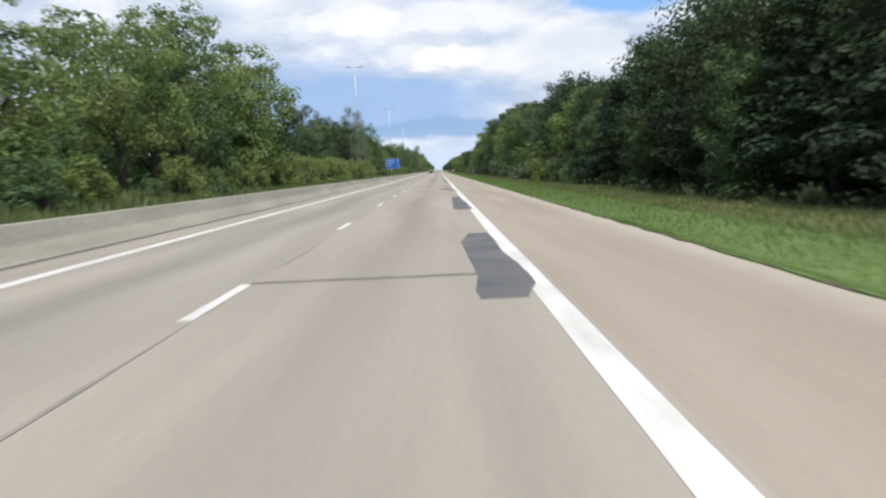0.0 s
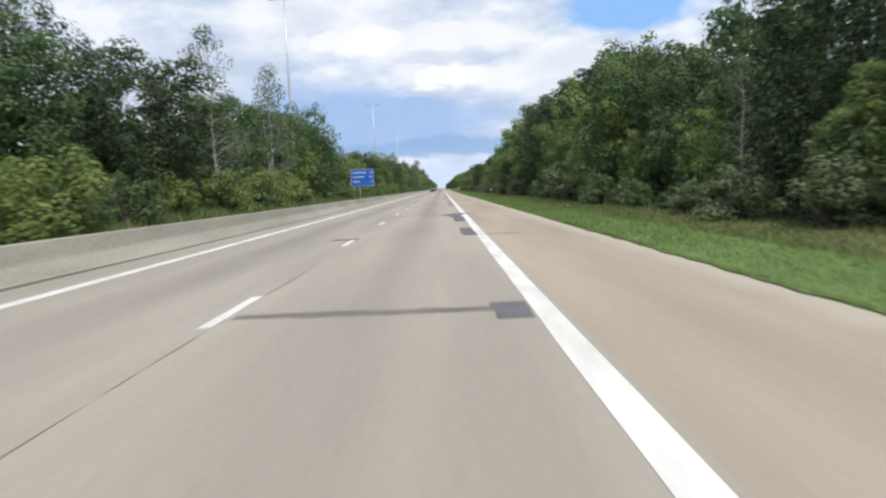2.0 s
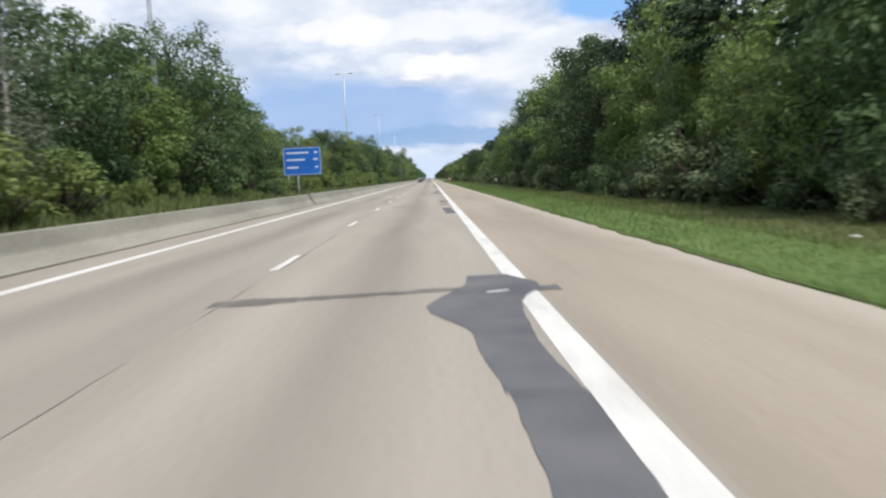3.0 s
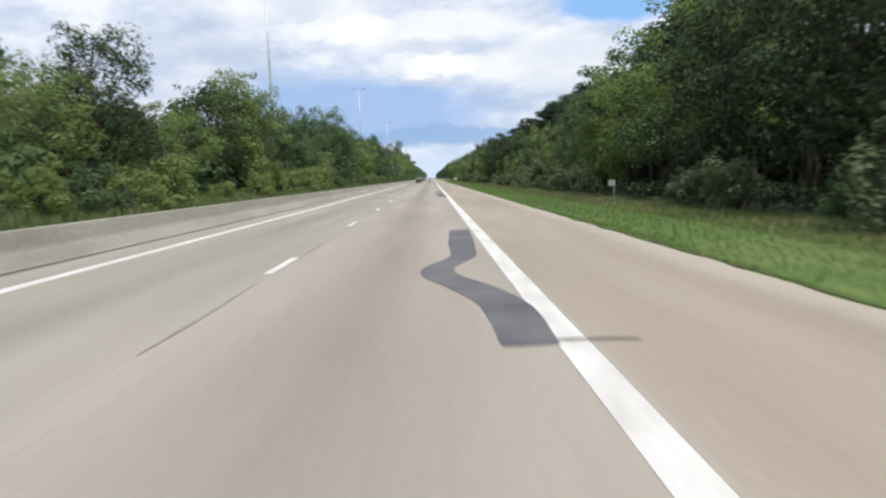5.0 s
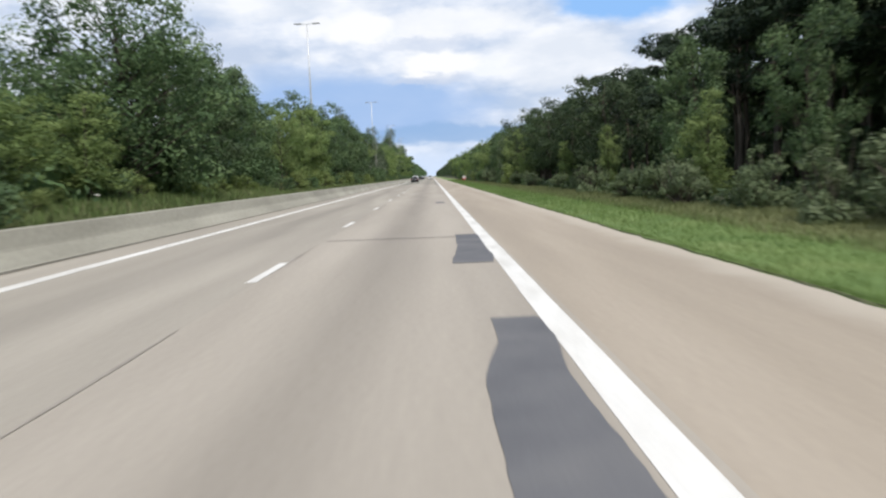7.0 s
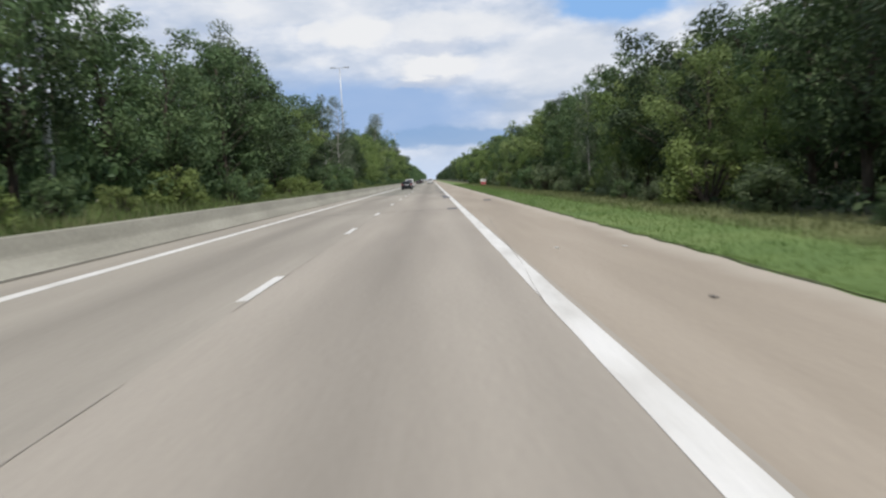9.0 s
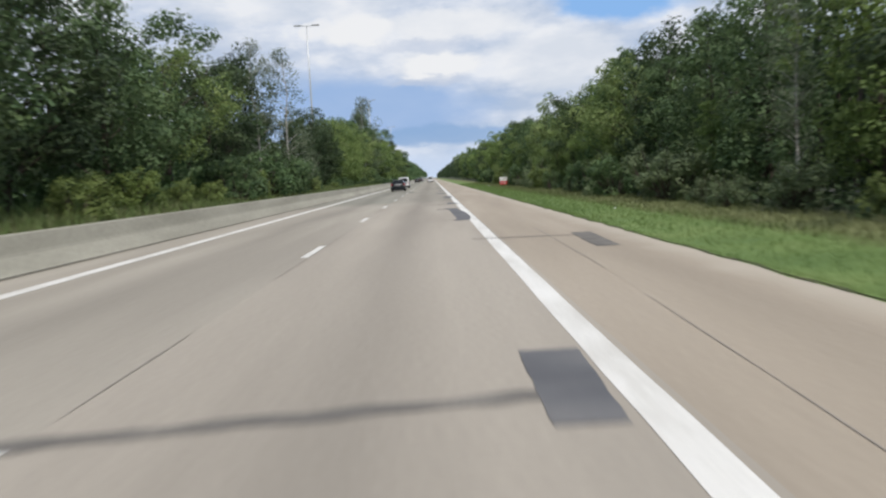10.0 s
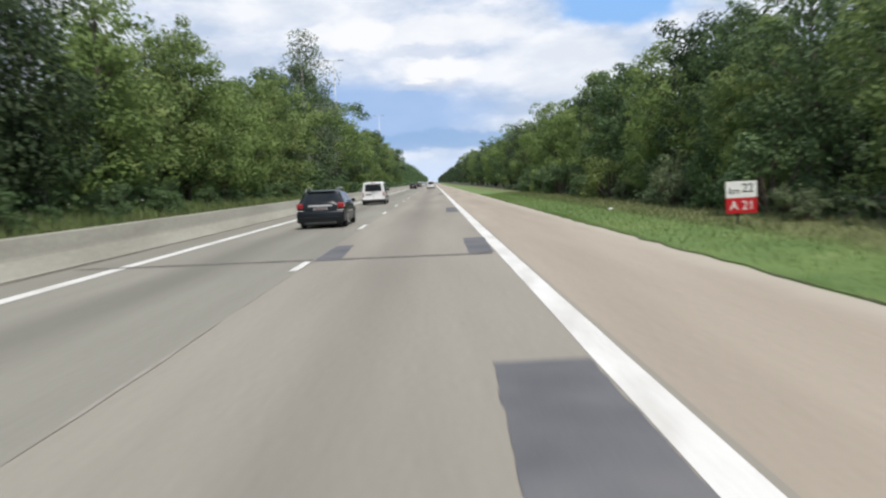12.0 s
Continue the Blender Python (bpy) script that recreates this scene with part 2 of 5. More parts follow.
MAT = {
    "lane_right": road_material("concrete_lane_right", (0.350, 0.316, 0.272), (0.389, 0.352, 0.304), 1.75, (0.82, 0.84, 0.83, 1)),
    "lane_left": road_material("concrete_lane_left", (0.330, 0.302, 0.260), (0.374, 0.343, 0.296), -1.9, (0.75, 0.79, 0.78, 1)),
    "shoulder": road_material("concrete_shoulder", (0.345, 0.297, 0.240), (0.385, 0.334, 0.274), 7.5),
    "groove": material("gutter_tar", [(0.13, 0.115, 0.09), (0.175, 0.155, 0.125), (0.22, 0.198, 0.165)], scale=0.6, rough=0.9, size=(1, 0.3, 1), fine=(8, 0.2)),
    "joint": material("joint_tar", [(0.10, 0.09, 0.08), (0.16, 0.145, 0.125)], scale=4, rough=0.9),
    "joint_fill": material("joint_filling", [(0.235, 0.215, 0.186), (0.28, 0.256, 0.224), (0.32, 0.292, 0.257)], scale=0.5, rough=0.9, fine=(6, 0.15)),
    "tar": material("patch_asphalt", [(0.10, 0.103, 0.114), (0.132, 0.134, 0.144), (0.168, 0.167, 0.171)], scale=0.9, rough=0.85,
                    bump=0.15, bump_scale=90, fine=(40, 0.08), spec=0.3),
    "streak": material("patch_thin_seal", [(0.105, 0.10, 0.094), (0.15, 0.14, 0.128), (0.20, 0.186, 0.168)], scale=1.6, rough=0.85,
                       bump=0.2, bump_scale=80, fine=(30, 0.12)),
    "paint": material("road_paint", [(0.58, 0.565, 0.53), (0.70, 0.69, 0.66), (0.76, 0.75, 0.725)], scale=2.5, rough=0.6,
                      size=(1, 0.25, 1), fine=(25, 0.08)),
    "barrier": material("barrier_concrete", [(0.275, 0.265, 0.22), (0.325, 0.314, 0.262), (0.375, 0.362, 0.305)], scale=0.7, rough=0.9,
                        bump=0.2, bump_scale=30, size=(1, 0.25, 1.6), fine=(9, 0.12)),
    "ground": material("forest_floor", [(0.025, 0.028, 0.014), (0.04, 0.05, 0.022), (0.06, 0.068, 0.032)], scale=0.6, rough=0.95,
                       bump=0.4, bump_scale=6, fine=(5, 0.25)),
    # dark olive that paints the grass's shadow along the shoulder
    "edge_shade": material("grass_edge_shade", [(0.055, 0.07, 0.026), (0.08, 0.095, 0.038), (0.12, 0.12, 0.06)], scale=2.5, rough=0.95, bump=0.5, bump_scale=12, fine=(9, 0.3)),
    "verge": material("verge_turf", [(0.10, 0.168, 0.045), (0.135, 0.208, 0.058), (0.18, 0.24, 0.078)], scale=0.45, rough=0.95,
                      bump=0.12, bump_scale=25, fine=(5, 0.08)),
    "blade": material("grass_blade", [(0.125, 0.205, 0.055), (0.165, 0.248, 0.072), (0.215, 0.285, 0.098)], scale=0.35, rough=0.7,
                      vary=0.1, translucent=0.35),
    "hay": material("tall_grass", [(0.115, 0.142, 0.05), (0.155, 0.182, 0.068), (0.215, 0.222, 0.098)], scale=0.4, rough=0.7,
                    vary=0.3, translucent=0.35),
    "leaf_mid": material("leaf_oak", [(0.06, 0.105, 0.048), (0.105, 0.17, 0.07), (0.165, 0.235, 0.098)], scale=0.7, rough=0.55,
                          vary=0.2, translucent=0.28, spec=0.25),
    "leaf_light": material("leaf_light", [(0.115, 0.17, 0.055), (0.19, 0.265, 0.085), (0.28, 0.35, 0.125)], scale=0.7, rough=0.55,
                          vary=0.2, translucent=0.34, spec=0.25),
    "leaf_bush": material("leaf_bush", [(0.12, 0.168, 0.05), (0.19, 0.25, 0.075), (0.27, 0.33, 0.11)], scale=0.7, rough=0.55,
                          vary=0.2, translucent=0.3, spec=0.25),
    "leaf_birch": material("leaf_birch", [(0.1, 0.13, 0.08), (0.15, 0.185, 0.115), (0.22, 0.25, 0.17)], scale=0.7, rough=0.55,
                          vary=0.2, translucent=0.3, spec=0.25),
    "leaf_pale": material("leaf_pale", [(0.1, 0.14, 0.07), (0.145, 0.19, 0.095), (0.2, 0.245, 0.135)], scale=0.7, rough=0.55,
                          vary=0.2, translucent=0.25, spec=0.25),
    # dark green foliage; in the right wood its darkness also paints the shade
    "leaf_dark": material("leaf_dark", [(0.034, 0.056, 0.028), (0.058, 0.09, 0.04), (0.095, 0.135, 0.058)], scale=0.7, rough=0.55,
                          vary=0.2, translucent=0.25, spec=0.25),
    "needle": material("pine_needle", [(0.022, 0.04, 0.024), (0.038, 0.06, 0.032), (0.058, 0.084, 0.043)], scale=0.9, rough=0.55,
                       vary=0.25, translucent=0.15, spec=0.15),
    "sand": material("path_sand", [(0.05, 0.05, 0.048), (0.08, 0.08, 0.077), (0.12, 0.118, 0.112)], scale=0.8, rough=0.95, bump=0.3, bump_scale=8, fine=(7, 0.15)),
    "bark": material("bark_brown", [(0.036, 0.028, 0.019), (0.072, 0.059, 0.045), (0.108, 0.093, 0.077)], scale=3, rough=0.95,
                     bump=0.8, bump_scale=14, size=(1, 1, 0.2)),
    "bark_white": material("bark_birch", [(0.12, 0.11, 0.10), (0.40, 0.385, 0.36), (0.56, 0.54, 0.51)], scale=2.2, rough=0.8,
                           bump=0.4, bump_scale=16, size=(0.5, 0.5, 2.4)),
    "steel": material("galvanised_steel", [(0.50, 0.52, 0.54), (0.62, 0.64, 0.66)], scale=2, rough=0.45, metal=0.5, fine=(12, 0.06)),
    "sign_blue": material("sign_blue", [(0.012, 0.11, 0.45), (0.018, 0.14, 0.52)], scale=2, rough=0.4),
    "sign_white": material("sign_white", [(0.72, 0.72, 0.72), (0.82, 0.82, 0.81)], scale=3, rough=0.4),
    "sign_print": material("sign_print", [(0.46, 0.55, 0.72), (0.54, 0.63, 0.78)], scale=3, rough=0.5),
    "sign_red": material("sign_red", [(0.45, 0.012, 0.02), (0.55, 0.02, 0.03)], scale=3, rough=0.4),
    "sign_black": material("sign_black", [(0.02, 0.02, 0.022), (0.03, 0.03, 0.03)], scale=3, rough=0.5),
    "sign_back": material("sign_back_grey", [(0.30, 0.31, 0.32), (0.42, 0.43, 0.44)], scale=3, rough=0.5, metal=0.3),
    "van_paint": material("white_paint", [(0.76, 0.77, 0.78), (0.82, 0.82, 0.82)], scale=1.5, rough=0.35, coat=0.8),
    "car_paint": material("dark_grey_green_paint", [(0.008, 0.011, 0.014), (0.013, 0.017, 0.021)], scale=1.5, rough=0.3, coat=0.1, spec=0.25),
    "black_plastic": material("black_plastic", [(0.022, 0.022, 0.023), (0.04, 0.04, 0.041)], scale=6, rough=0.65),
    "glass_dark": material("tinted_glass", [(0.012, 0.015, 0.017), (0.03, 0.036, 0.04)], scale=1.2, rough=0.12, spec=0.22),
    "tyre": material("tyre_rubber", [(0.018, 0.018, 0.018), (0.03, 0.03, 0.03)], scale=8, rough=0.85),
    "rim": material("alloy_rim", [(0.20, 0.205, 0.21), (0.28, 0.285, 0.29)], scale=6, rough=0.4, metal=0.6),
    "red_lens": material("red_lens", [(0.22, 0.006, 0.01), (0.38, 0.012, 0.016)], scale=6, rough=0.2, coat=0.6),
    "clear_lens": material("clear_lens", [(0.6, 0.58, 0.55), (0.75, 0.74, 0.72)], scale=6, rough=0.2, coat=0.6),
    "silver": material("silver_trim", [(0.60, 0.61, 0.63), (0.72, 0.73, 0.74)], scale=6, rough=0.4, metal=0.2),
    "chrome": material("chrome", [(0.65, 0.66, 0.67), (0.75, 0.76, 0.77)], scale=6, rough=0.18, metal=1.0),
    "plate": material("plate_white_red", [(0.26, 0.25, 0.25), (0.32, 0.31, 0.31)], scale=4, rough=0.5),
    "plate_ink": material("plate_ink", [(0.15, 0.11, 0.11), (0.19, 0.14, 0.14)], scale=4, rough=0.5),
}
zone(MAT["shoulder"], 6.0, 6.7, (0.47, 0.425, 0.36), 0.75, 0.3)     # pale dust swept to the shoulder's edge
zone(MAT["verge"], 8.6, 10.2, (0.15, 0.155, 0.062), 0.85, 0.8)       # drier, browner turf towards the wood


# ---------- mesh helpers ----------
def mesh_object(name, verts, faces, mat, parent=None, label="", smooth=False):
    me = bpy.data.meshes.new(name)
    me.from_pydata(verts, [], faces)
    me.materials.append(MAT[mat])
    if smooth:
        me.shade_smooth()
    me.update()
    ob = new(name, me)
    if parent:
        ob.parent = parent
    if label:
        ob["label"] = label
    return ob


def part(name, bm, mat, parent, label="", smooth=False):
    me = bpy.data.meshes.new(name)
    bmesh.ops.recalc_face_normals(bm, faces=bm.faces)
    bm.to_mesh(me)
    bm.free()
    me.materials.append(MAT[mat])
    if smooth:
        me.shade_smooth()
    ob = new(name, me)
    if parent:
        ob.parent = parent
    if label:
        ob["label"] = label
    return ob


def box(bm, x0, x1, y0, y1, z0, z1, bevel=0.0, m=None):
    geo = bmesh.ops.create_cube(bm, size=1.0)
    vs = geo["verts"]
    for v in vs:
        v.co = Vector(((x0 + x1) / 2 + v.co.x * (x1 - x0), (y0 + y1) / 2 + v.co.y * (y1 - y0), (z0 + z1) / 2 + v.co.z * (z1 - z0)))
    if m is not None:
        bmesh.ops.transform(bm, matrix=m, verts=vs)
    if bevel:
        es = list({e for v in vs for e in v.link_edges})
        bmesh.ops.bevel(bm, geom=es, offset=bevel, segments=2, affect='EDGES', profile=0.5)


def tube(bm, pts, radii, sides=10, cap=True):
    """A tube along points with a radius at each."""
    rings = []
    for i, p in enumerate(pts):
        p = Vector(p)
        d = (Vector(pts[min(i + 1, len(pts) - 1)]) - Vector(pts[max(i - 1, 0)])).normalized()
        a = d.cross(Vector((0, 1, 0.13))).normalized()
        b = d.cross(a).normalized()
        rings.append([bm.verts.new(p + (a * math.cos(2 * math.pi * k / sides) + b * math.sin(2 * math.pi * k / sides)) * radii[i]) for k in range(sides)])
    for r0, r1 in zip(rings, rings[1:]):
        for k in range(sides):
            bm.faces.new((r0[k], r0[(k + 1) % sides], r1[(k + 1) % sides], r1[k]))
    if cap:
        bm.faces.new(rings[0][::-1])
        bm.faces.new(rings[-1])


def thing(name, label, category, group=""):
    return tagged(new(name), label, category, group)


# ---------- ground, road, barrier ----------
Y0, Y1 = -60.0, 2400.0
X_RIGHT, X_LEFT, X_VERGE = 3.757, -3.742, 6.75


def ground_z(x, y=0.0):
    """Height of the soil beside the road."""
    if x > X_VERGE:
        return -0.03 + 0.012 * max(0.0, min(3.0, x - X_VERGE)) + 0.05 * noise.noise(Vector((x * 0.25, y * 0.08, 3)))
    if x < -5.8:
        k = min(1.0, (-5.8 - x) / 3.2)
        return 0.42 + 0.5 * k + 0.08 * noise.noise(Vector((x * 0.25, y * 0.08, 7)))
    return -0.12


def build_ground():
    xs = [-1800, -400, -120, -40, -24, -16, -12, -10, -8.5, -7.2, -6.4, -5.85, -5.8, 6.8, 6.95, 7.6, 8.6, 9.8, 11, 13, 18, 26, 45, 120, 400, 1800]
    ys = [Y0 - 300, Y0] + [i * 6.0 for i in range(-9, 110)] + [700, 800, 950, 1200, 1600, Y1, 4200]
    v = []
    for y in ys:
        for x in xs:
            z = -0.12 if -5.82 < x < 6.82 else ground_z(x, y)
            v.append((x, y, z))
    n = len(xs)
    f = [(j * n + i, j * n + i + 1, (j + 1) * n + i + 1, (j + 1) * n + i) for j in range(len(ys) - 1) for i in range(n - 1)]
    g = mesh_object("ground", v, f, "ground", smooth=True)
    return tagged(g, "dark forest soil with sparse low growth", "ground", kind="structure")


def strip(name, x0, x1, z, mat, y0=Y0, y1=Y1, thick=0.1, parent=None, wobble=0.0, step=8.0):
    """A long slab with thickness; wobble roughens its right edge."""
    ys = list(np.arange(y0, min(y1, 460.0), step)) + [y for y in (460, 520, 600, 800, 1200, 1800) if y0 < y < y1] + [y1]
    v = []
    for y in ys:
        e = wobble * noise.noise(Vector((y * 0.9, x1, 0))) if wobble else 0.0
        v += [(x0, y, z - thick), (x0, y, z), (x1 + e, y, z), (x1 + e, y, z - thick)]
    f = []
    for j in range(len(ys) - 1):
        a, b = 4 * j, 4 * j + 4
        f += [(a + k, b + k, b + k + 1, a + k + 1) for k in range(3)]
    f += [(0, 1, 2, 3), (4 * len(ys) - 1, 4 * len(ys) - 2, 4 * len(ys) - 3, 4 * len(ys) - 4)]
    return mesh_object(name, v, f, mat, parent)


def build_road():
    bed = tagged(strip("road_bed", -5.8, 6.82, -0.03, "joint", thick=0.08), "dark tar bed under the concrete lanes", "road", kind="structure")
    left = tagged(strip("road", -5.04, 0.09, 0.0, "lane_left"), "worn grey concrete overtaking lane", "road", kind="structure")
    right = tagged(strip("road", 0.09, 3.94, 0.0, "lane_right"), "worn pinkish grey concrete driving lane", "road", kind="structure")
    hard = tagged(strip("shoulder", 3.94, X_VERGE, 0.0, "shoulder", wobble=0.12, step=0.6), "beige concrete hard shoulder", "shoulder", kind="structure")
    # the other carriageway, glimpsed through the trees of the median
    other = tagged(strip("road", -30.5, -19.6, 1.05, "lane_left", thick=0.25), "grey concrete carriageway on the far side of the tree-lined median", "road", kind="structure")
    for x in (-29.6, -20.6):
        strip("edge_line", x - 0.12, x + 0.12, 1.058, "paint", thick=0.006, parent=other)["label"] = "white edge line"
    return left, right, hard


def paint_line(name, x, w, y0, y1, parent, seed, step=1.1, rag=0.005):
    """A painted band 4 mm proud with a slightly ragged edge."""
    rnd = random.Random(seed)
    ys = list(np.arange(y0, min(y1, 470.0), step)) + ([520, 600, 800, 1200] if y1 > 1200 else []) + [y1]
    v, z = [], 0.004
    for y in ys:
        a, b = x - w / 2 + rnd.uniform(-rag, rag), x + w / 2 + rnd.uniform(-rag, rag)
        v += [(a, y, z), (b, y, z)]
    f = [(2 * j, 2 * j + 1, 2 * j + 3, 2 * j + 2) for j in range(len(ys) - 1)]
    return mesh_object(name, v, f, "paint", parent)


def build_markings(left, right):
    paint_line("edge_line", X_RIGHT - 0.016, 0.268, Y0, 1800, right, 1)["label"] = "broad white edge line"
    paint_line("edge_line", X_LEFT, 0.29, Y0, 1800, left, 2)["label"] = "white edge line"
    dash = paint_line("lane_dash", 0.0, 0.15, 0.0, 2.6, left, 3, step=0.26, rag=0.006)
    mesh = dash.data
    first = True
    for k in range(-4, 90):
        y = 12.5 * k + {2: 1.4, 25: -0.9, 31: 0.1}.get(k, 0.0)
        if first:
            dash.location.y, first = y, False
            continue
        o = new("lane_dash", mesh)
        o.parent, o.location.y = left, y
        if k == 31:                                          # worn short
            o.scale.y = 0.62


def joint_line(parent, pts, w, seed, mat="joint_fill", least=0.15, most=1.0, mean=0.5):
    """A worn, uneven joint filling along the road through (x, y) points."""
    rnd = random.Random(seed)
    ys = np.arange(pts[0][1], pts[-1][1], 0.5)
    v = []
    for y in ys:
        x = float(np.interp(y, [p[1] for p in pts], [p[0] for p in pts])) + 0.02 * noise.noise(Vector((y * 0.35, seed, 0)))
        k = w * max(least, mean + most * noise.noise(Vector((y * 0.23, 5, seed))) + rnd.uniform(-.2, .2))
        v += [(x - k / 2, y, 0.006), (x + k / 2, y, 0.006)]
    f = [(2 * j, 2 * j + 1, 2 * j + 3, 2 * j + 2) for j in range(len(ys) - 1)]
    mesh_object("joint_line", v, f, mat, parent)


def build_joints(left, shoulder):
    joint_line(left, [(0.09, -30), (0.09, 600)], 0.075, 1, least=0.0, most=1.8, mean=0.12)
    joint_line(left, [(-4.97, -30), (-4.97, 600)], 0.2, 3, mat="groove", least=0.4, most=0.35)
    joint_line(shoulder, [(3.6, 286.2), (3.72, 288.8), (3.87, 292), (4.08, 299.4), (4.26, 303.7), (4.41, 309.4), (4.65, 315), (4.9, 322), (5.25, 345), (5.4, 362)], 0.026, 2, least=0.0, most=1.2, mean=0.45)


def build_barrier():
    prof = [(-5.1, -0.03), (-5.1, 0.015), (-5.15, 0.045), (-5.40, 0.31), (-5.43, 0.37), (-5.53, 0.695), (-5.55, 0.72), (-5.73, 0.72), (-5.75, 0.695), (-5.9, 0.2), (-5.95, -0.1)]
    n, v, f = len(prof), [], []
    ys = [Y0 + 6.0 * i for i in range(0, 86)] + [520, 640, 800, 1200, 1800]
    for y in ys:
        w = 0.006 * noise.noise(Vector((0, y * 0.3, 0)))
        v += [(x + w, y, z + w) for x, z in prof]
    for j in range(len(ys) - 1):
        f += [(j * n + i, j * n + i + 1, (j + 1) * n + i + 1, (j + 1) * n + i) for i in range(n - 1)]
    b = mesh_object("concrete_barrier", v, f, "barrier")
    return tagged(b, "long weathered concrete safety barrier with a flared foot", "barrier", kind="structure")


def build_verge():
    xs, ys = [X_VERGE - 0.1, X_VERGE, 7.4, 8.2, 9.2, 10.2, 11.2, 12.0], [Y0 + 0.6 * i for i in range(900)] + [520, 640, 900, 1400]
    v = []
    for y in ys:
        e = 0.12 * noise.noise(Vector((y * 0.9, X_VERGE, 0))) + 0.04 * noise.noise(Vector((y * 1.7, 2, 5)))
        v += [(xs[0] + e, y, -0.04), (xs[1] + e, y, 0.008)] + [(x, y, ground_z(x, y) + (0.035 if x < 11.9 else -0.02)) for x in xs[2:]]
    n = len(xs)
    f = [(j * n + i, j * n + i + 1, (j + 1) * n + i + 1, (j + 1) * n + i) for j in range(len(ys) - 1) for i in range(n - 1)]
    g = mesh_object("verge", v, f, "verge", smooth=True)
    # ragged strip of painted shadow where the grass meets the shoulder
    rnd = random.Random(3)
    ys = list(np.arange(-12, 430, 0.35))
    v = []
    for y in ys:
        a = X_VERGE - 0.02 + 0.12 * noise.noise(Vector((y * 0.9, X_VERGE, 0)))
        w = max(0.002, 0.005 + 0.05 * noise.noise(Vector((y * 0.8, 4, 8))) + rnd.uniform(-0.02, 0.035))
        v += [(a, y, 0.012), (a + w, y, 0.03)]
    f = [(2 * j, 2 * j + 1, 2 * j + 3, 2 * j + 2) for j in range(len(ys) - 1)]
    mesh_object("shade_edge", v, f, "edge_shade", g, "ragged dark olive strip painted as the grass's shadow at the shoulder's edge")
    return tagged(g, "mown green grass verge beside the shoulder", "grass verge", kind="structure")


def grass_blades(name, x0, x1, y0, y1, count, h0, h1, seed, label, mat="blade", thin=1.0):
    rng = np.random.default_rng(seed)
    x, y = rng.uniform(x0, x1, count), rng.uniform(y0, y1, count)
    z = np.array([ground_z(a, b) for a, b in zip(x, y)]) + 0.02
    h = rng.uniform(h0, h1, count)
    ang, lean, w = rng.uniform(0, 6.283, count), rng.uniform(0.1, 0.6, count), thin * rng.uniform(0.010, 0.022, count)
    c, s = np.cos(ang), np.sin(ang)
    p0 = np.stack([x - s * w, y + c * w, z], 1)
    p1 = np.stack([x + s * w, y - c * w, z], 1)
    p2 = np.stack([x + c * lean * h, y + s * lean * h, z + h], 1)
    verts = np.stack([p0, p1, p2], 1).reshape(-1, 3)
    me = bpy.data.meshes.new(name)
    me.from_pydata(verts.tolist(), [], np.arange(3 * count).reshape(-1, 3).tolist())
    me.materials.append(MAT[mat])
    return tagged(new(name, me), label, "grass", kind="stuff")


# ---------- patches and sealed joints on the road ----------
def tar_patch(rows, mat="tar", z=0.007, label="dark asphalt repair patch on the concrete", seed=0):
    """rows: (y, x left, x right) from far to near; the outline is smoothed and frayed between them."""
    rnd = random.Random(seed + int(rows[0][0] * 10))
    rows = sorted(rows)
    ys = np.arange(rows[0][0], rows[-1][0] + 0.001, max(0.12, (rows[-1][0] - rows[0][0]) / 60))
    yr, a, b = [r[0] for r in rows], [r[1] for r in rows], [r[2] for r in rows]
    span = np.linspace(-1, 1, 9) * min(0.55, 0.2 * (rows[-1][0] - rows[0][0]))
    v = []
    for y in ys:
        k = 0.02 * noise.noise(Vector((y * 2.3, yr[0], 1)))
        xa, xb = (float(np.mean(np.interp(y + span, yr, side))) for side in (a, b))
        v += [(xa + k + rnd.uniform(-.008, .008), y, z), (xb + 0.6 * k + rnd.uniform(-.008, .008), y, z)]
    f = [(2 * j, 2 * j + 1, 2 * j + 3, 2 * j + 2) for j in range(len(ys) - 1)]
    return tagged(mesh_object("tar_patch" if mat == "tar" else "joint_seal", v, f, mat), label, "road patch", "repairs on the road")


def cross_joint(x0, y0, x1, y1, w, mat="streak", seed=0, z=0.0055):
    """A sealed crack across the lane from (x0, y0) to (x1, y1)."""
    rnd = random.Random(seed + int(y0 * 7))
    n, v = max(6, int((x1 - x0) * 6)), []
    for i in range(n + 1):
        k = i / n
        x, y = x0 + (x1 - x0) * k, y0 + (y1 - y0) * k + rnd.uniform(-.03, .03)
        ww = w * rnd.uniform(0.6, 1.15) / 2
        v += [(x, y - ww, z), (x, y + ww, z)]
    f = [(2 * j, 2 * j + 2, 2 * j + 3, 2 * j + 1) for j in range(n)]
    return tagged(mesh_object("joint_seal", v, f, mat), "thin dark sealed joint across the lane", "road patch", "sealed joints")


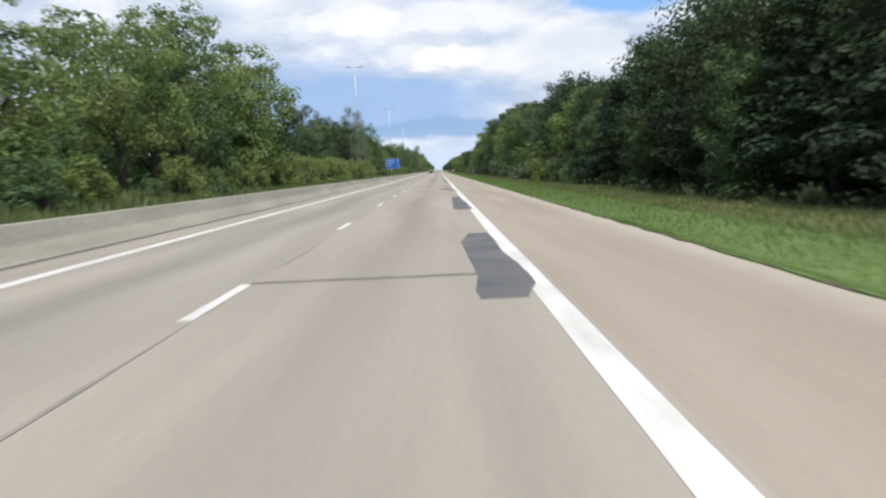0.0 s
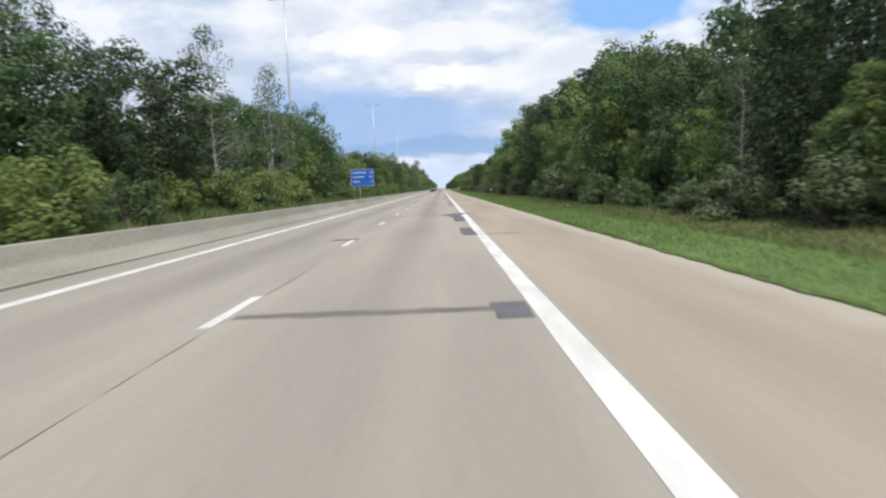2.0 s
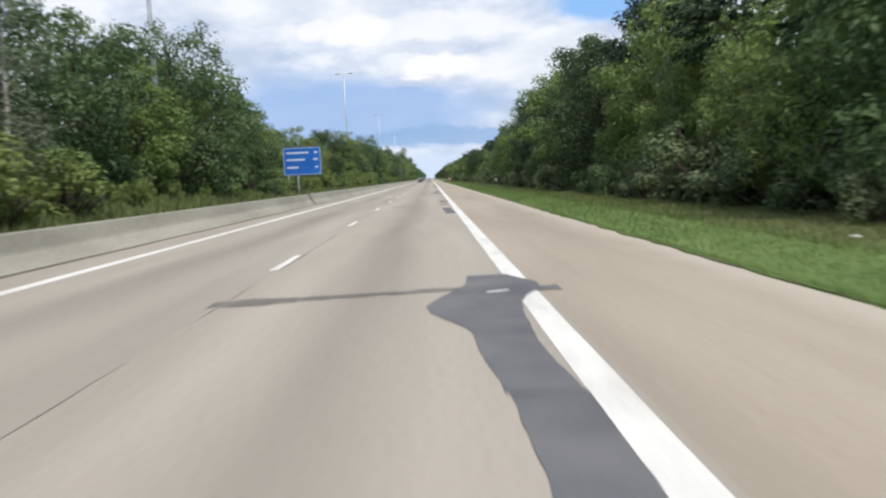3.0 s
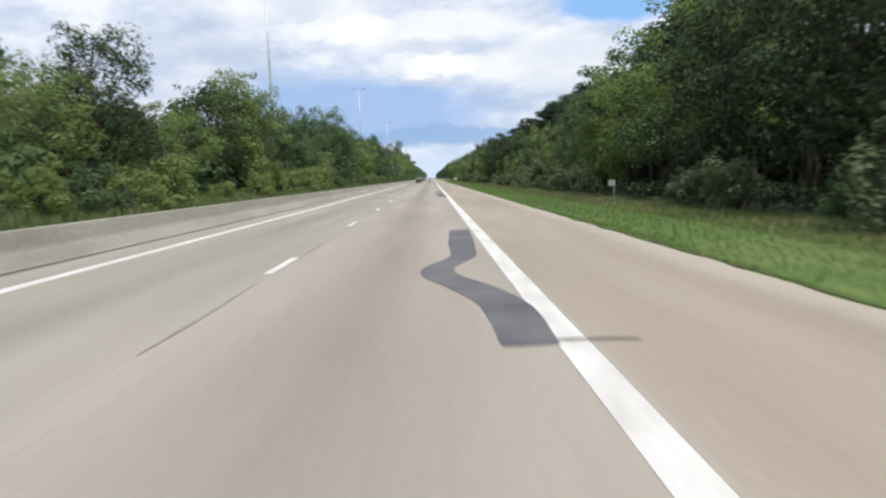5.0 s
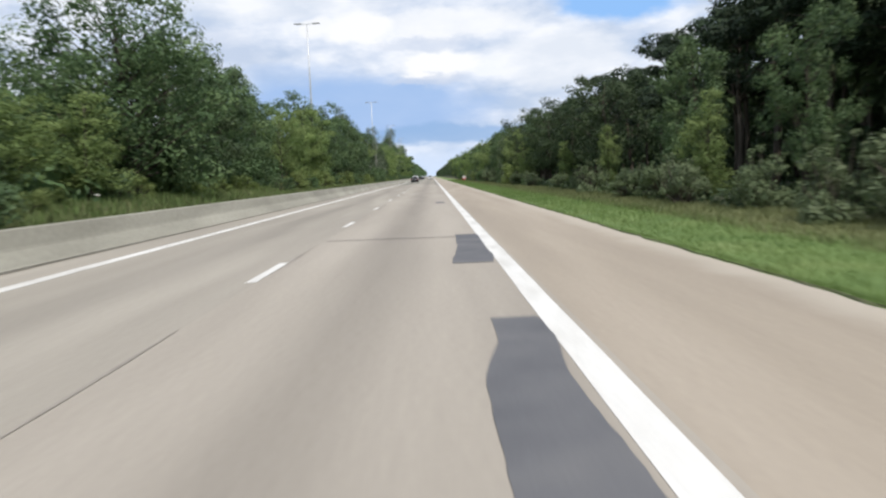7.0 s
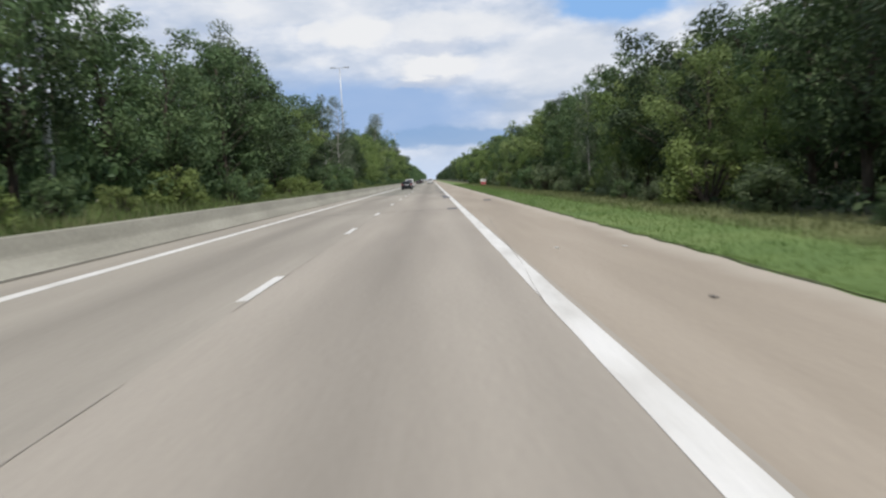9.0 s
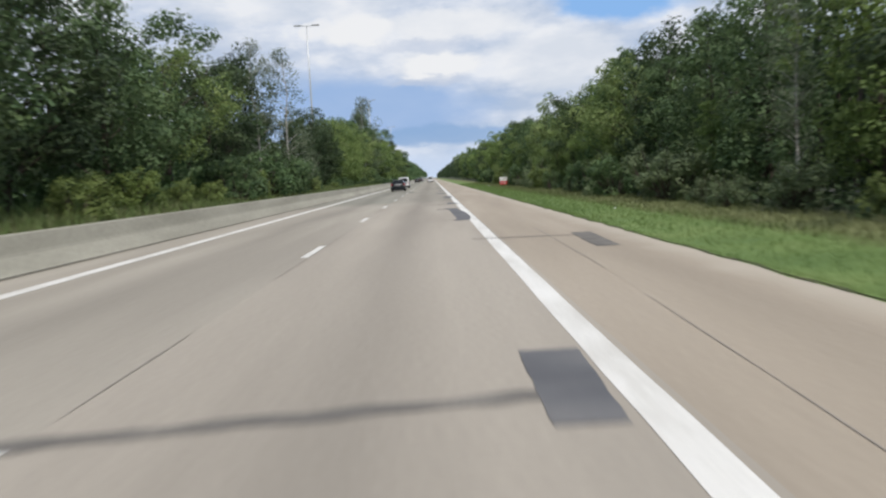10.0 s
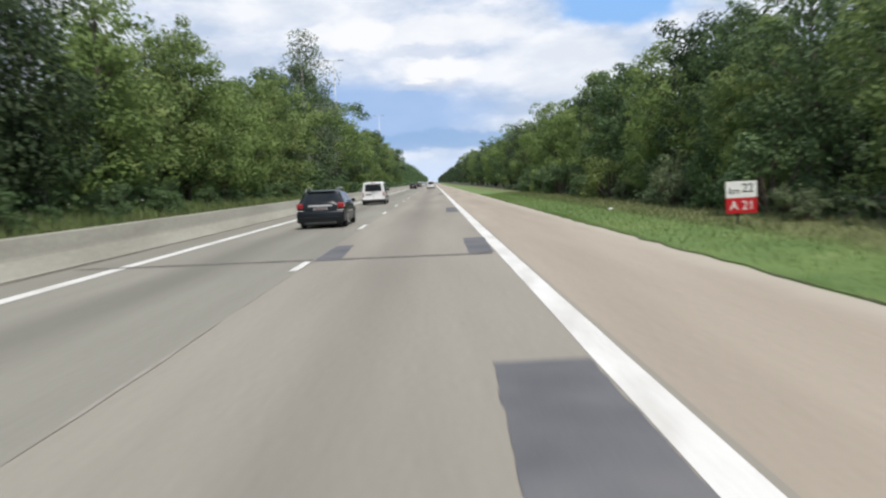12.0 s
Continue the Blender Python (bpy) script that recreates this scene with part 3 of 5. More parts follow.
def build_patches():
    P = tar_patch
    P([(9.5, 3.2, 3.6), (7.8, 2.97, 3.62), (5.6, 3.0, 3.6), (3.5, 3.04, 3.7), (2.3, 3.06, 3.72), (1.3, 2.95, 3.7), (0.6, 3.0, 3.45)])
    cross_joint(0.04, 2.7, 3.05, 2.7, 0.17)
    P([(33.2, 3.2, 3.6), (29, 3.15, 3.62), (25.3, 3.12, 3.7), (22.1, 3.06, 3.67), (20.6, 3.06, 3.78), (20, 3.27, 3.6)])
    P([(54.2, 3.07, 3.57), (52.5, 3.05, 3.42), (51.7, 2.8, 3.29), (50.7, 2.5, 2.97), (49.8, 2.48, 2.97), (48.9, 2.77, 3.38), (48.1, 3.15, 3.6),
       (46.6, 3.23, 3.68), (45.8, 3.24, 3.76), (45.2, 3.35, 3.83), (45, 3.54, 3.73)])
    cross_joint(3.7, 45.0, 4.75, 44.9, 0.11)
    cross_joint(0.16, 63.2, 3.6, 62.9, 0.36)
    P([(63.4, 3.15, 3.58), (62.2, 3.2, 3.58)])
    P([(81.7, 3.2, 3.59), (79.2, 3.18, 3.6), (78.2, 3.19, 3.62), (77.5, 3.23, 3.7), (77.3, 3.28, 3.65)])
    cross_joint(3.68, 77.35, 4.9, 77.3, 0.28)
    P([(78.3, -0.62, 0.05), (77.5, -0.7, 0.2)], mat="streak", label="faint grey seal on the lane joint")
    P([(91.78, 3.12, 3.61), (87, 3.15, 3.6)], z=0.0085)
    P([(98, 3.14, 3.6), (96.7, 3.0, 4.1), (95.9, 2.62, 3.66), (94.8, 2.5, 3.54), (94.2, 2.99, 3.53), (92.9, 2.99, 3.5), (91.7, 3.1, 3.6)])
    cross_joint(-0.04, 96.3, 3.0, 96.7, 0.3)
    cross_joint(-0.04, 96.35, 0.98, 96.4, 0.6, seed=4, z=0.0062)
    cross_joint(3.25, 96.55, 4.17, 96.4, 0.5, mat="tar", z=0.0088)
    cross_joint(3.27, 96.25, 3.55, 96.35, 0.1, mat="paint", z=0.0105)["label"] = "scrap of worn white paint on the dark patch"
    cross_joint(1.0, 114.4, 6.4, 114.0, 0.1)
    P([(124, 3.12, 3.5), (118, 3.2, 3.58)])
    P([(130.3, 3.12, 3.5), (128.8, 3.08, 3.52)])
    P([(128.6, 0.7, 1.4), (127.8, 0.6, 1.3)], mat="streak", label="faint grey seal on the driving lane")
    P([(256.8, 2.8, 3.2), (254.6, 2.78, 3.22)], label="small dark repair patch on the driving lane")
    P([(256.0, 0.12, 0.22), (249.5, 0.1, 0.24)], mat="joint_fill", label="faint grey seal along the lane joint")
    P([(136, 3.15, 3.6), (133, 3.1, 3.58)])
    P([(171.1, 3.04, 3.55), (166.9, 2.93, 3.48), (163.8, 2.93, 3.37), (163.3, 2.68, 3.2), (162.2, 2.41, 2.89), (161.2, 2.42, 2.94), (160.1, 2.77, 3.34),
       (158.8, 3.07, 3.6), (157.7, 3.13, 3.66), (156.3, 3.15, 3.62)])
    cross_joint(3.6, 156.5, 4.3, 156.4, 0.12)
    P([(221.3, 3.14, 3.58), (220.2, 3.15, 3.64), (219.2, 2.92, 3.5), (216.2, 2.92, 3.58), (213.1, 3.06, 3.66), (210, 3.14, 3.68), (207.6, 3.18, 3.65)])
    P([(232.6, 3.11, 3.62), (228.9, 3.06, 3.6), (226.8, 2.9, 3.63), (226.3, 2.9, 3.5)])
    cross_joint(0.17, 232.2, 3.1, 231.9, 0.16)
    cross_joint(-3.7, 211.2, -3.1, 211.2, 0.3)
    P([(316.0, 3.1, 3.58), (314.0, 3.1, 3.53)])
    cross_joint(-3.7, 313.6, 3.5, 314.7, 0.26)
    cross_joint(3.3, 327.4, 5.6, 327.2, 0.2)
    P([(328.0, 5.55, 6.0), (324.3, 5.4, 5.85)], mat="streak", label="faint brown repair patch on the shoulder")
    P([(345.3, 2.9, 3.53), (343.4, 3.13, 3.55), (340.6, 3.17, 3.7), (338.1, 3.22, 3.75), (336.4, 3.26, 3.7), (335.2, 3.08, 3.6)])
    cross_joint(2.62, 344.6, 3.2, 344.75, 0.55, mat="tar", z=0.0085)
    cross_joint(2.78, 336.05, 3.15, 335.6, 0.12)
    P([(353.2, 3.26, 3.6), (351.5, 3.19, 3.72), (350.7, 3.1, 3.83)])
    cross_joint(2.0, 350.9, 3.9, 350.9, 0.3, mat="tar")
    P([(367.6, 3.16, 3.66), (366.4, 3.16, 3.78), (365.5, 3.33, 3.83), (364.5, 3.22, 3.7), (363.2, 3.08, 3.6), (362.2, 3.24, 3.72)])
    cross_joint(-0.05, 363.3, 3.1, 363.2, 0.4)
    cross_joint(-0.06, 358.8, 3.5, 357.4, 0.22)
    P([(379.9, 2.85, 3.58), (377, 2.78, 3.6)])
    P([(393.5, 3.1, 3.62), (389.3, 3.08, 3.55)])
    P([(393.0, 0.12, 0.52), (389.2, 0.1, 0.62)])
    cross_joint(-4.7, 389.9, 3.5, 389.1, 0.30, mat="joint")
    P([(417, 3.05, 3.58), (410.5, 2.99, 3.53)])
    P([(470, 3.0, 3.55), (462, 3.05, 3.55)])


# ---------- trees ----------
def leaf_cloud(blobs, per_area, size, rng, flat=0.0, droop=0.0):
    """Leaves as small bent quads on and in the given clumps (x, y, z, rx, rz)."""
    allv = []
    for bx, by, bz, rx, rz in blobs:
        n = max(10, int(per_area * rx * rx))
        d = rng.normal(size=(n, 3))
        d /= np.linalg.norm(d, axis=1)[:, None]
        rad = rng.uniform(0.62, 1.06, n)[:, None]
        c = np.array([bx, by, bz]) + d * rad * np.array([rx, rx, rz])
        nrm = d * np.array([1, 1, 1 - flat]) + rng.normal(size=(n, 3)) * 0.24 + np.array([0, 0, 0.32 + flat])
        nrm /= np.linalg.norm(nrm, axis=1)[:, None]
        t = np.cross(nrm, rng.normal(size=(n, 3)))
        t[:, 2] -= droop
        t /= np.linalg.norm(t, axis=1)[:, None]
        b = np.cross(nrm, t)
        s = size * rng.uniform(0.6, 1.4, n)[:, None]
        q = np.stack([c - t * s, c + b * s * 0.55 + nrm * s * 0.15, c + t * s, c - b * s * 0.55 + nrm * s * 0.15], 1)
        allv.append(q)
    v = np.concatenate(allv).reshape(-1, 3)
    f = np.arange(len(v)).reshape(-1, 4)
    return v, f


def crown_blobs(kind, rng):
    """Clumps of a tree 10 m high: limbs carry groups of clumps, with gaps between the groups."""
    out = []
    if kind in ("broad", "spread", "column", "round"):
        low, rmax, wide = {"broad": (1.2, 2.7, 0.45), "spread": (2.2, 3.3, 0.6), "column": (0.8, 1.9, 0.4), "round": (0.9, 4.4, 0.42)}[kind]
        groups = {"broad": 19, "spread": 18, "column": 16, "round": 36}[kind]
        for i in range(groups):
            k = (i + rng.uniform(0.2, 0.8)) / groups
            z = low + (8.9 - low) * k
            r = rmax * math.sqrt(max(0.03, 1 - (abs(k - wide) / max(wide, 1 - wide)) ** 2.3)) * rng.uniform(0.62, 1.12)
            a = i * 2.4 + rng.uniform(-0.7, 0.7)
            s0 = rng.uniform(0.85, 1.35) * (1.0 - 0.3 * k)
            cx, cy = r * 0.72 * math.cos(a), r * 0.72 * math.sin(a)
            for _ in range(4):
                d = np.clip(rng.normal(size=3), -1.3, 1.3) * np.array([0.6, 0.6, 0.38]) * s0
                s = s0 * rng.uniform(0.45, 0.9)
                out.append((cx + d[0], cy + d[1], min(9.75 - s * .6, max(0.5, z + d[2])), s, s * rng.uniform(0.6, 0.95)))
        for _ in range(10):                                  # loose sprays that break the outline
            k = rng.uniform(0.1, 1)
            z, a = low + (9.2 - low) * k, rng.uniform(0, 6.283)
            r = rmax * math.sqrt(max(0.03, 1 - (abs(k - wide) / max(wide, 1 - wide)) ** 2.3)) * rng.uniform(0.6, 0.88)
            s = rng.uniform(0.25, 0.45)
            out.append((r * math.cos(a), r * math.sin(a), z + 0.3, s, s * 0.8))
        for i in range(4 if kind != "round" else 9):         # inner mass
            k = 0.5 if kind != "round" else 1.8
            out.append((rng.uniform(-k, k), rng.uniform(-k, k), low + 1 + (i % 5) * 1.5, 1.1 + 0.3 * k, 1.0 + 0.2 * k))
    elif kind == "birch":
        for _ in range(50):
            z = rng.uniform(1.5, 9.8)
            k = (z - 1.5) / 8.3
            r = 1.75 * (1 - k) ** 0.6 + 0.25
            a, q = rng.uniform(0, 6.283), math.sqrt(rng.uniform(0.05, 1))
            s = rng.uniform(0.3, 0.62)
            out.append((r * q * math.cos(a), r * q * math.sin(a), z, s, s * 1.3))
    elif kind == "spruce":
        for i in range(58):
            k = i / 57
            z = 0.9 + 8.8 * k
            r = 2.3 * (1 - k) ** 0.85 + 0.12
            a = i * 2.4
            q = rng.uniform(0.45, 1)
            s = 0.35 + 0.65 * (1 - k)
            out.append((r * q * math.cos(a), r * q * math.sin(a), z, s, s * 0.4))
    elif kind == "pine":
        for _ in range(34):
            z = rng.uniform(5.2, 9.7)
            r = 2.5 * math.sqrt(max(0.05, 1 - ((z - 6.8) / 3.1) ** 2))
            a, q = rng.uniform(0, 6.283), math.sqrt(rng.uniform(0.1, 1))
            s = rng.uniform(0.5, 1.0)
            out.append((r * q * math.cos(a), r * q * math.sin(a), z, s, s * 0.5))
    elif kind == "bush":
        lean = rng.uniform(-1.6, 1.6, 2)
        for i in range(30):                                  # a heap of clumps, then loose sprigs that stand out of it
            z = rng.uniform(0.5, 7.6) if i < 20 else rng.uniform(2.0, 9.6)
            r = 5.2 * math.sqrt(max(0.05, 1 - (z / 10.5) ** 2)) * (1.0 if i < 20 else 1.12)
            a, q = rng.uniform(0, 6.283), math.sqrt(rng.uniform(0.05 if i < 20 else 0.5, 1))
            s = rng.uniform(1.1, 2.3) if i < 20 else rng.uniform(0.5, 1.0)
            out.append((r * q * math.cos(a) + lean[0] * z / 8, r * q * math.sin(a) + lean[1] * z / 8, z, s, s * rng.uniform(0.7, 1.1)))
    return out


TREE_SPEC = {  # kind: (leaves per clump area, leaf size, leaf material, bark, trunk radius, drooping)
    "broad": (225, 0.095, "leaf_mid", "bark", 0.125, 0.0),
    "spread": (215, 0.096, "leaf_mid", "bark", 0.14, 0.0),
    "column": (240, 0.092, "leaf_mid", "bark", 0.14, 0.2),
    "round": (190, 0.092, "leaf_mid", "bark", 0.17, 0.0),
    "birch": (300, 0.066, "leaf_birch", "bark_white", 0.068, 0.7),
    "spruce": (300, 0.105, "needle", "bark", 0.15, 0.3),
    "pine": (330, 0.108, "needle", "bark", 0.16, 0.0),
    "bush": (62, 0.25, "leaf_light", "bark", 0.20, 0.0),
}


def make_tree(name, kind, seed, leaf=None, label="", category="tree", group=""):
    """One tree 10 m high at the origin: an Empty with a trunk and a crown."""
    rng = np.random.default_rng(seed)
    per, size, leafmat, bark, tr, droop = TREE_SPEC[kind]
    blobs = crown_blobs(kind, rng)
    root = thing(name, label, category, group)
    bm = bmesh.new()
    top = 9.0 if kind in ("spruce", "birch") else (8.0 if kind != "bush" else 5.0)
    sway = rng.uniform(-0.25, 0.25, (6, 2))
    line = [(sway[i][0] * i / 5, sway[i][1] * i / 5, -0.5 + (top + 0.5) * i / 5) for i in range(6)]
    if kind != "bush":
        tube(bm, line, [tr * 1.25, tr, tr * .85, tr * .65, tr * .42, tr * .12], sides=8)
    lo = min(b[2] for b in blobs)
    for b in (blobs if kind in ("birch", "bush") else blobs[::3] + blobs[-14:-4]):
        tgt = Vector(b[:3])
        if kind == "bush":
            start = Vector((b[0] * .12, b[1] * .12, -0.4))
            mid = start.lerp(tgt, 0.5) + Vector((b[0] * .1, b[1] * .1, 0.6))
            tube(bm, [start, mid, tgt], [tr, tr * .6, tr * .2], sides=5, cap=False)
            continue
        zs = max(0.8, tgt.z - 0.35 * math.hypot(b[0], b[1]) - (1.2 if kind in ("broad", "spread", "column", "round") else 0.3))
        k = min(0.98, (zs + 0.5) / (top + 0.5)) * 5
        i = min(4, int(k))
        start = Vector(line[i]).lerp(Vector(line[i + 1]), k - i)
        mid = start.lerp(tgt, 0.55) + Vector((0, 0, 0.15 if kind != "spruce" else -0.05))
        rr = tr * 0.34 * (1 - 0.6 * k / 5)
        tube(bm, [start, mid, tgt], [rr, rr * .6, rr * .2], sides=5, cap=False)
    part("trunk", bm, bark, root, smooth=True)
    v, f = leaf_cloud(blobs, per, size, rng, flat=0.5 if kind in ("spruce", "pine") else 0.0, droop=droop)
    mesh_object("crown", v.tolist(), f.tolist(), leaf or leafmat, root)
    return root


H_LEFT = ([10, 20, 28, 40, 49, 52, 55, 62, 67, 75, 85, 91, 98, 110, 124, 136, 145, 150, 160, 174, 186, 194, 203, 213, 223, 230, 238, 246, 257, 265, 272, 279, 290,
           305, 313, 327, 336, 346, 360, 372, 379, 383, 388, 395, 403, 408, 415, 430],
          [8.2, 8.2, 9, 9.3, 9.7, 8.0, 4.5, 5.0, 6.5, 7.6, 7.7, 8.6, 7.8, 9.2, 9.2, 9.4, 7.6, 5.9, 7.0, 5.7, 5.6, 8.3, 8.0, 6.9, 8.5, 7.7, 6.9, 9.2, 10.5, 9.2, 8.1, 7.4, 9.6,
           9.2, 8.0, 10.7, 9.0, 8.5, 9.2, 10.2, 4.8, 5.4, 6.7, 8.0, 9.6, 8.8, 8.6, 9.0])
H_RIGHT = ([10, 27, 36, 43, 50, 57, 65, 73, 83, 90, 100, 111, 133, 146, 181, 190, 200, 220, 236, 255, 268, 285, 311, 340, 356, 374, 395, 406, 418, 434, 460, 530, 586, 640],
           [8, 7.8, 7.2, 6.6, 6.6, 8.4, 9.3, 8.1, 9.2, 7.8, 9.4, 9.8, 10.5, 11.0, 9.8, 8.1, 8.3, 8.3, 8.8, 7.6, 8.1, 8.1, 8.0, 8.1, 8.1, 7.6, 8.0, 7.6, 7.7, 8.8, 8.9, 8.5, 9.0, 9.6])


def skyline(side, y):
    xs, hs = H_LEFT if side < 0 else H_RIGHT
    if side < 0 and y > 430:
        return float(np.interp(y, [430, 446, 466, 480, 495, 515, 550, 575, 660], [9.0, 13.0, 12.0, 10.6, 10.0, 11.0, 13.0, 10.5, 11.5]))
    return float(np.interp(y, xs, hs))


def tree_height(side, x, y):
    """Height above the soil of a tree at x whose top shows at the skyline of the stand."""
    ref = -9.0 if side < 0 else 14.0
    r = (x - 2.6) / (ref - 2.6)
    z = EYE_Z + (skyline(side, y - 40 * (r - 1)) - EYE_Z) * r
    return z - ground_z(x, y)


def place(src, x, y, h, wide, rng, used):
    m = Matrix.Translation((x, y, ground_z(x, y))) @ pose(0, 0, 0, rng.uniform(-2, 2), rng.uniform(-2, 2), rng.uniform(0, 360)) \
        @ Matrix.Diagonal((h / 10 * wide, h / 10 * wide, h / 10, 1))
    if src not in used:
        used.add(src)
        src.matrix_basis = m
        return src
    save = src.matrix_basis.copy()
    src.matrix_basis = Matrix.Identity(4)
    c = copy_thing(src, m)
    src.matrix_basis = save
    return c


def build_trees():
    rng = random.Random(11)
    used = set()
    edge = "trees along the motorway"
    oak = [make_tree("broadleaf_tree", k, i, label="dense mid-green broadleaf tree at the wood's edge", group=edge) for k, i in (("broad", 1), ("spread", 2), ("column", 3))]
    lime = [make_tree("broadleaf_tree", k, i, "leaf_light", "fresh light-green broadleaf tree at the wood's edge", group=edge) for k, i in (("broad", 4), ("column", 5), ("spread", 15))]
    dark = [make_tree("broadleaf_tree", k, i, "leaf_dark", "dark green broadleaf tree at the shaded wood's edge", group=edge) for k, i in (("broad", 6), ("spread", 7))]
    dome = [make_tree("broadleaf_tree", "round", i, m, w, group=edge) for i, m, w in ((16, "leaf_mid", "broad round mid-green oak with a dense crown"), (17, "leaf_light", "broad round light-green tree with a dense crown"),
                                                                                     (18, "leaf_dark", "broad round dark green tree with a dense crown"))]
    birch = [make_tree("birch_tree", "birch", s, label="slender airy birch with a pale trunk", group="birches") for s in (8, 9)]
    spruce = [make_tree("spruce_tree", "spruce", 10, label="dark pointed spruce among the broadleaf trees", group="conifers")]
    pine = [make_tree("pine_tree", "pine", s, label="tall dark pine with a flat open crown", group="conifers") for s in (12, 13)]
    # left stand, stretch by stretch: from, to, kinds, nearest and farthest x, share of the skyline
    kinds = {"b": birch, "o": oak, "l": lime, "d": dark}
    stretches = [(9, 21, "bl", -10.5, -8.8, 0.95), (21, 44, "llo", -10.2, -8.6, 1.0), (52, 67, "l", -9.6, -8.6, 0.34),
                 (67, 92, "od", -11.0, -9.5, 1.0), (92, 104, "oo", -11.0, -9.6, 0.86), (104, 109, "ool", -10.5, -8.8, 1.0), (109, 117, "o", -10.8, -9.6, 0.85),
                 (117, 146, "olo", -11.0, -9.6, 0.8), (146, 165, "ol", -11.5, -9.5, 0.95), (165, 190, "ll", -10.5, -9.0, 0.95), (190, 236, "olod", -11.0, -9.6, 0.84),
                 (236, 243, "l", -9.8, -8.6, 0.6), (243, 269, "odo", -11.4, -10.0, 0.85), (269, 292, "llo", -10.8, -9.0, 0.92), (292, 370, "odlo", -10.8, -8.8, 1.0),
                 (377, 390, "d", -10, -8.8, 0.92), (390, 403, "dol", -10.6, -8.8, 1.0), (403, 440, "lll", -10.6, -8.8, 1.0), (440, 474, "olb", -10.6, -9.0, 1.0), (474, 640, "odl", -11, -9, 1.0)]
    for y0, y1, mix, xa, xb, share in stretches:
        y = y0 + rng.uniform(0.5, 2.0)
        while y < y1:
            x = rng.uniform(xa, xb)
            src = rng.choice(kinds[rng.choice(mix)])
            h = tree_height(-1, x, y) * share * rng.uniform(0.97, 1.09)
            place(src, x, y, h, rng.uniform(1.05, 1.3) * (1.35 if share < 0.7 else 1), rng, used)
            y += rng.uniform(4.3, 6.2) if y < 440 else rng.uniform(8, 11)
    for x, y, h, w in ((-12.8, 75.2, 8.6, 1.65), (-13.8, 71.6, 7.2, 1.6), (-14.5, 163.0, 9.5, 1.1)):
        place(spruce[0], x, y, h, w, rng, used)
    for x, y, h, w in ((-7.9, 92.5, 8.6, 1.25), (-8.8, 109.0, 9.2, 1.2), (-8.3, 106.4, 7.6, 1.4), (-7.6, 368.5, 10.2, 1.25), (-8.4, 362.0, 9.6, 1.2), (-8.6, 447.0, 14.2, 1.45), (-9.5, 460.0, 15.0, 1.3), (-10.0, 468.0, 12.0, 1.1), (-9.6, 327.0, 10.4, 1.1)):
        place(birch[0] if y < 448 else birch[1], x, y, h, w, rng, used)
    # broad round crowns that stand out from the row
    for src, x, y, h, w in ((dome[0], -9.9, 127.5, 9.3, 1.05), (dome[2], -9.6, 180.5, 7.2, 0.9), (dome[1], -9.6, 201.5, 8.2, 0.95), (dome[0], -9.4, 223.5, 7.9, 0.85),
                            (dome[2], -9.7, 209.5, 7.8, 0.7), (dome[0], -10.2, 248.5, 10.1, 1.1), (dome[2], -10.2, 329.0, 10.0, 0.8), (dome[2], -10.2, 396.0, 9.2, 0.9), (dome[1], -9.6, 412.0, 8.6, 0.95), (dome[1], -9.5, 427.0, 8.2, 0.9)):
        place(src, x, y, h, w, rng, used)
    place(dome[2], -12.0, 82.0, 8.9, 0.95, rng, used)         # dark round crown next to the spruce
    place(lime[0], -8.3, 39.5, 9.4, 1.05, rng, used)          # leans out over the barrier
    y = 12.0
    while y < 640:                                           # right stand, beyond the verge
        x = rng.uniform(14.0, 16.0) + (2.4 if 203 < y < 256 else 0.0)
        h = tree_height(1, x, y) * rng.uniform(0.97, 1.1)
        u = rng.random()
        if y < 84 or 164 < y < 183:                          # deep shade, put into darker leaf colours
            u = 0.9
        if 203 < y < 262 or (200 < y < 300 and u < 0.5) or (u < 0.08 and y < 300):
            src, w, x = rng.choice(pine), 1.1, x + 1.5
            h = tree_height(1, x, y) * rng.uniform(0.84, 0.97)
        elif 183 < y < 203:
            src, w = rng.choice((oak[1], oak[1], lime[2])), 1.2
        # dark needles deepen the painted shade of this first stretch
        elif y < 52 and rng.random() < 0.7:
            src, w = spruce[0], 1.5
        elif u < 0.15 and y < 320:
            src, w = rng.choice(birch), 1.2
            if y > 200:                                      # shaded stretch without birches
                src = dark[1]
        elif 195 < y < 330:                                  # high crowns over a dark interior
            src, w = (oak[1] if u < 0.62 else dark[1]), rng.uniform(1.0, 1.15)
        elif u < 0.45:
            src, w = rng.choice(lime), rng.uniform(0.95, 1.2)
        elif u < 0.76:
            src, w = rng.choice(oak), rng.uniform(1.0, 1.2)
        else:
            src, w = rng.choice(dark), rng.uniform(1.0, 1.2)
        place(src, x, y, h, w, rng, used)
        if 203 < y < 262:                                    # the pine wood goes on behind, closing the canopy
            for deep in (4.0, 8.0):
                place(rng.choice(pine), x + deep, y + rng.uniform(-2, 2), tree_height(1, x + deep, y) * rng.uniform(0.72, 0.84), 1.3, rng, used)
        y += rng.uniform(4.3, 6.2) if y < 440 else rng.uniform(8, 11)
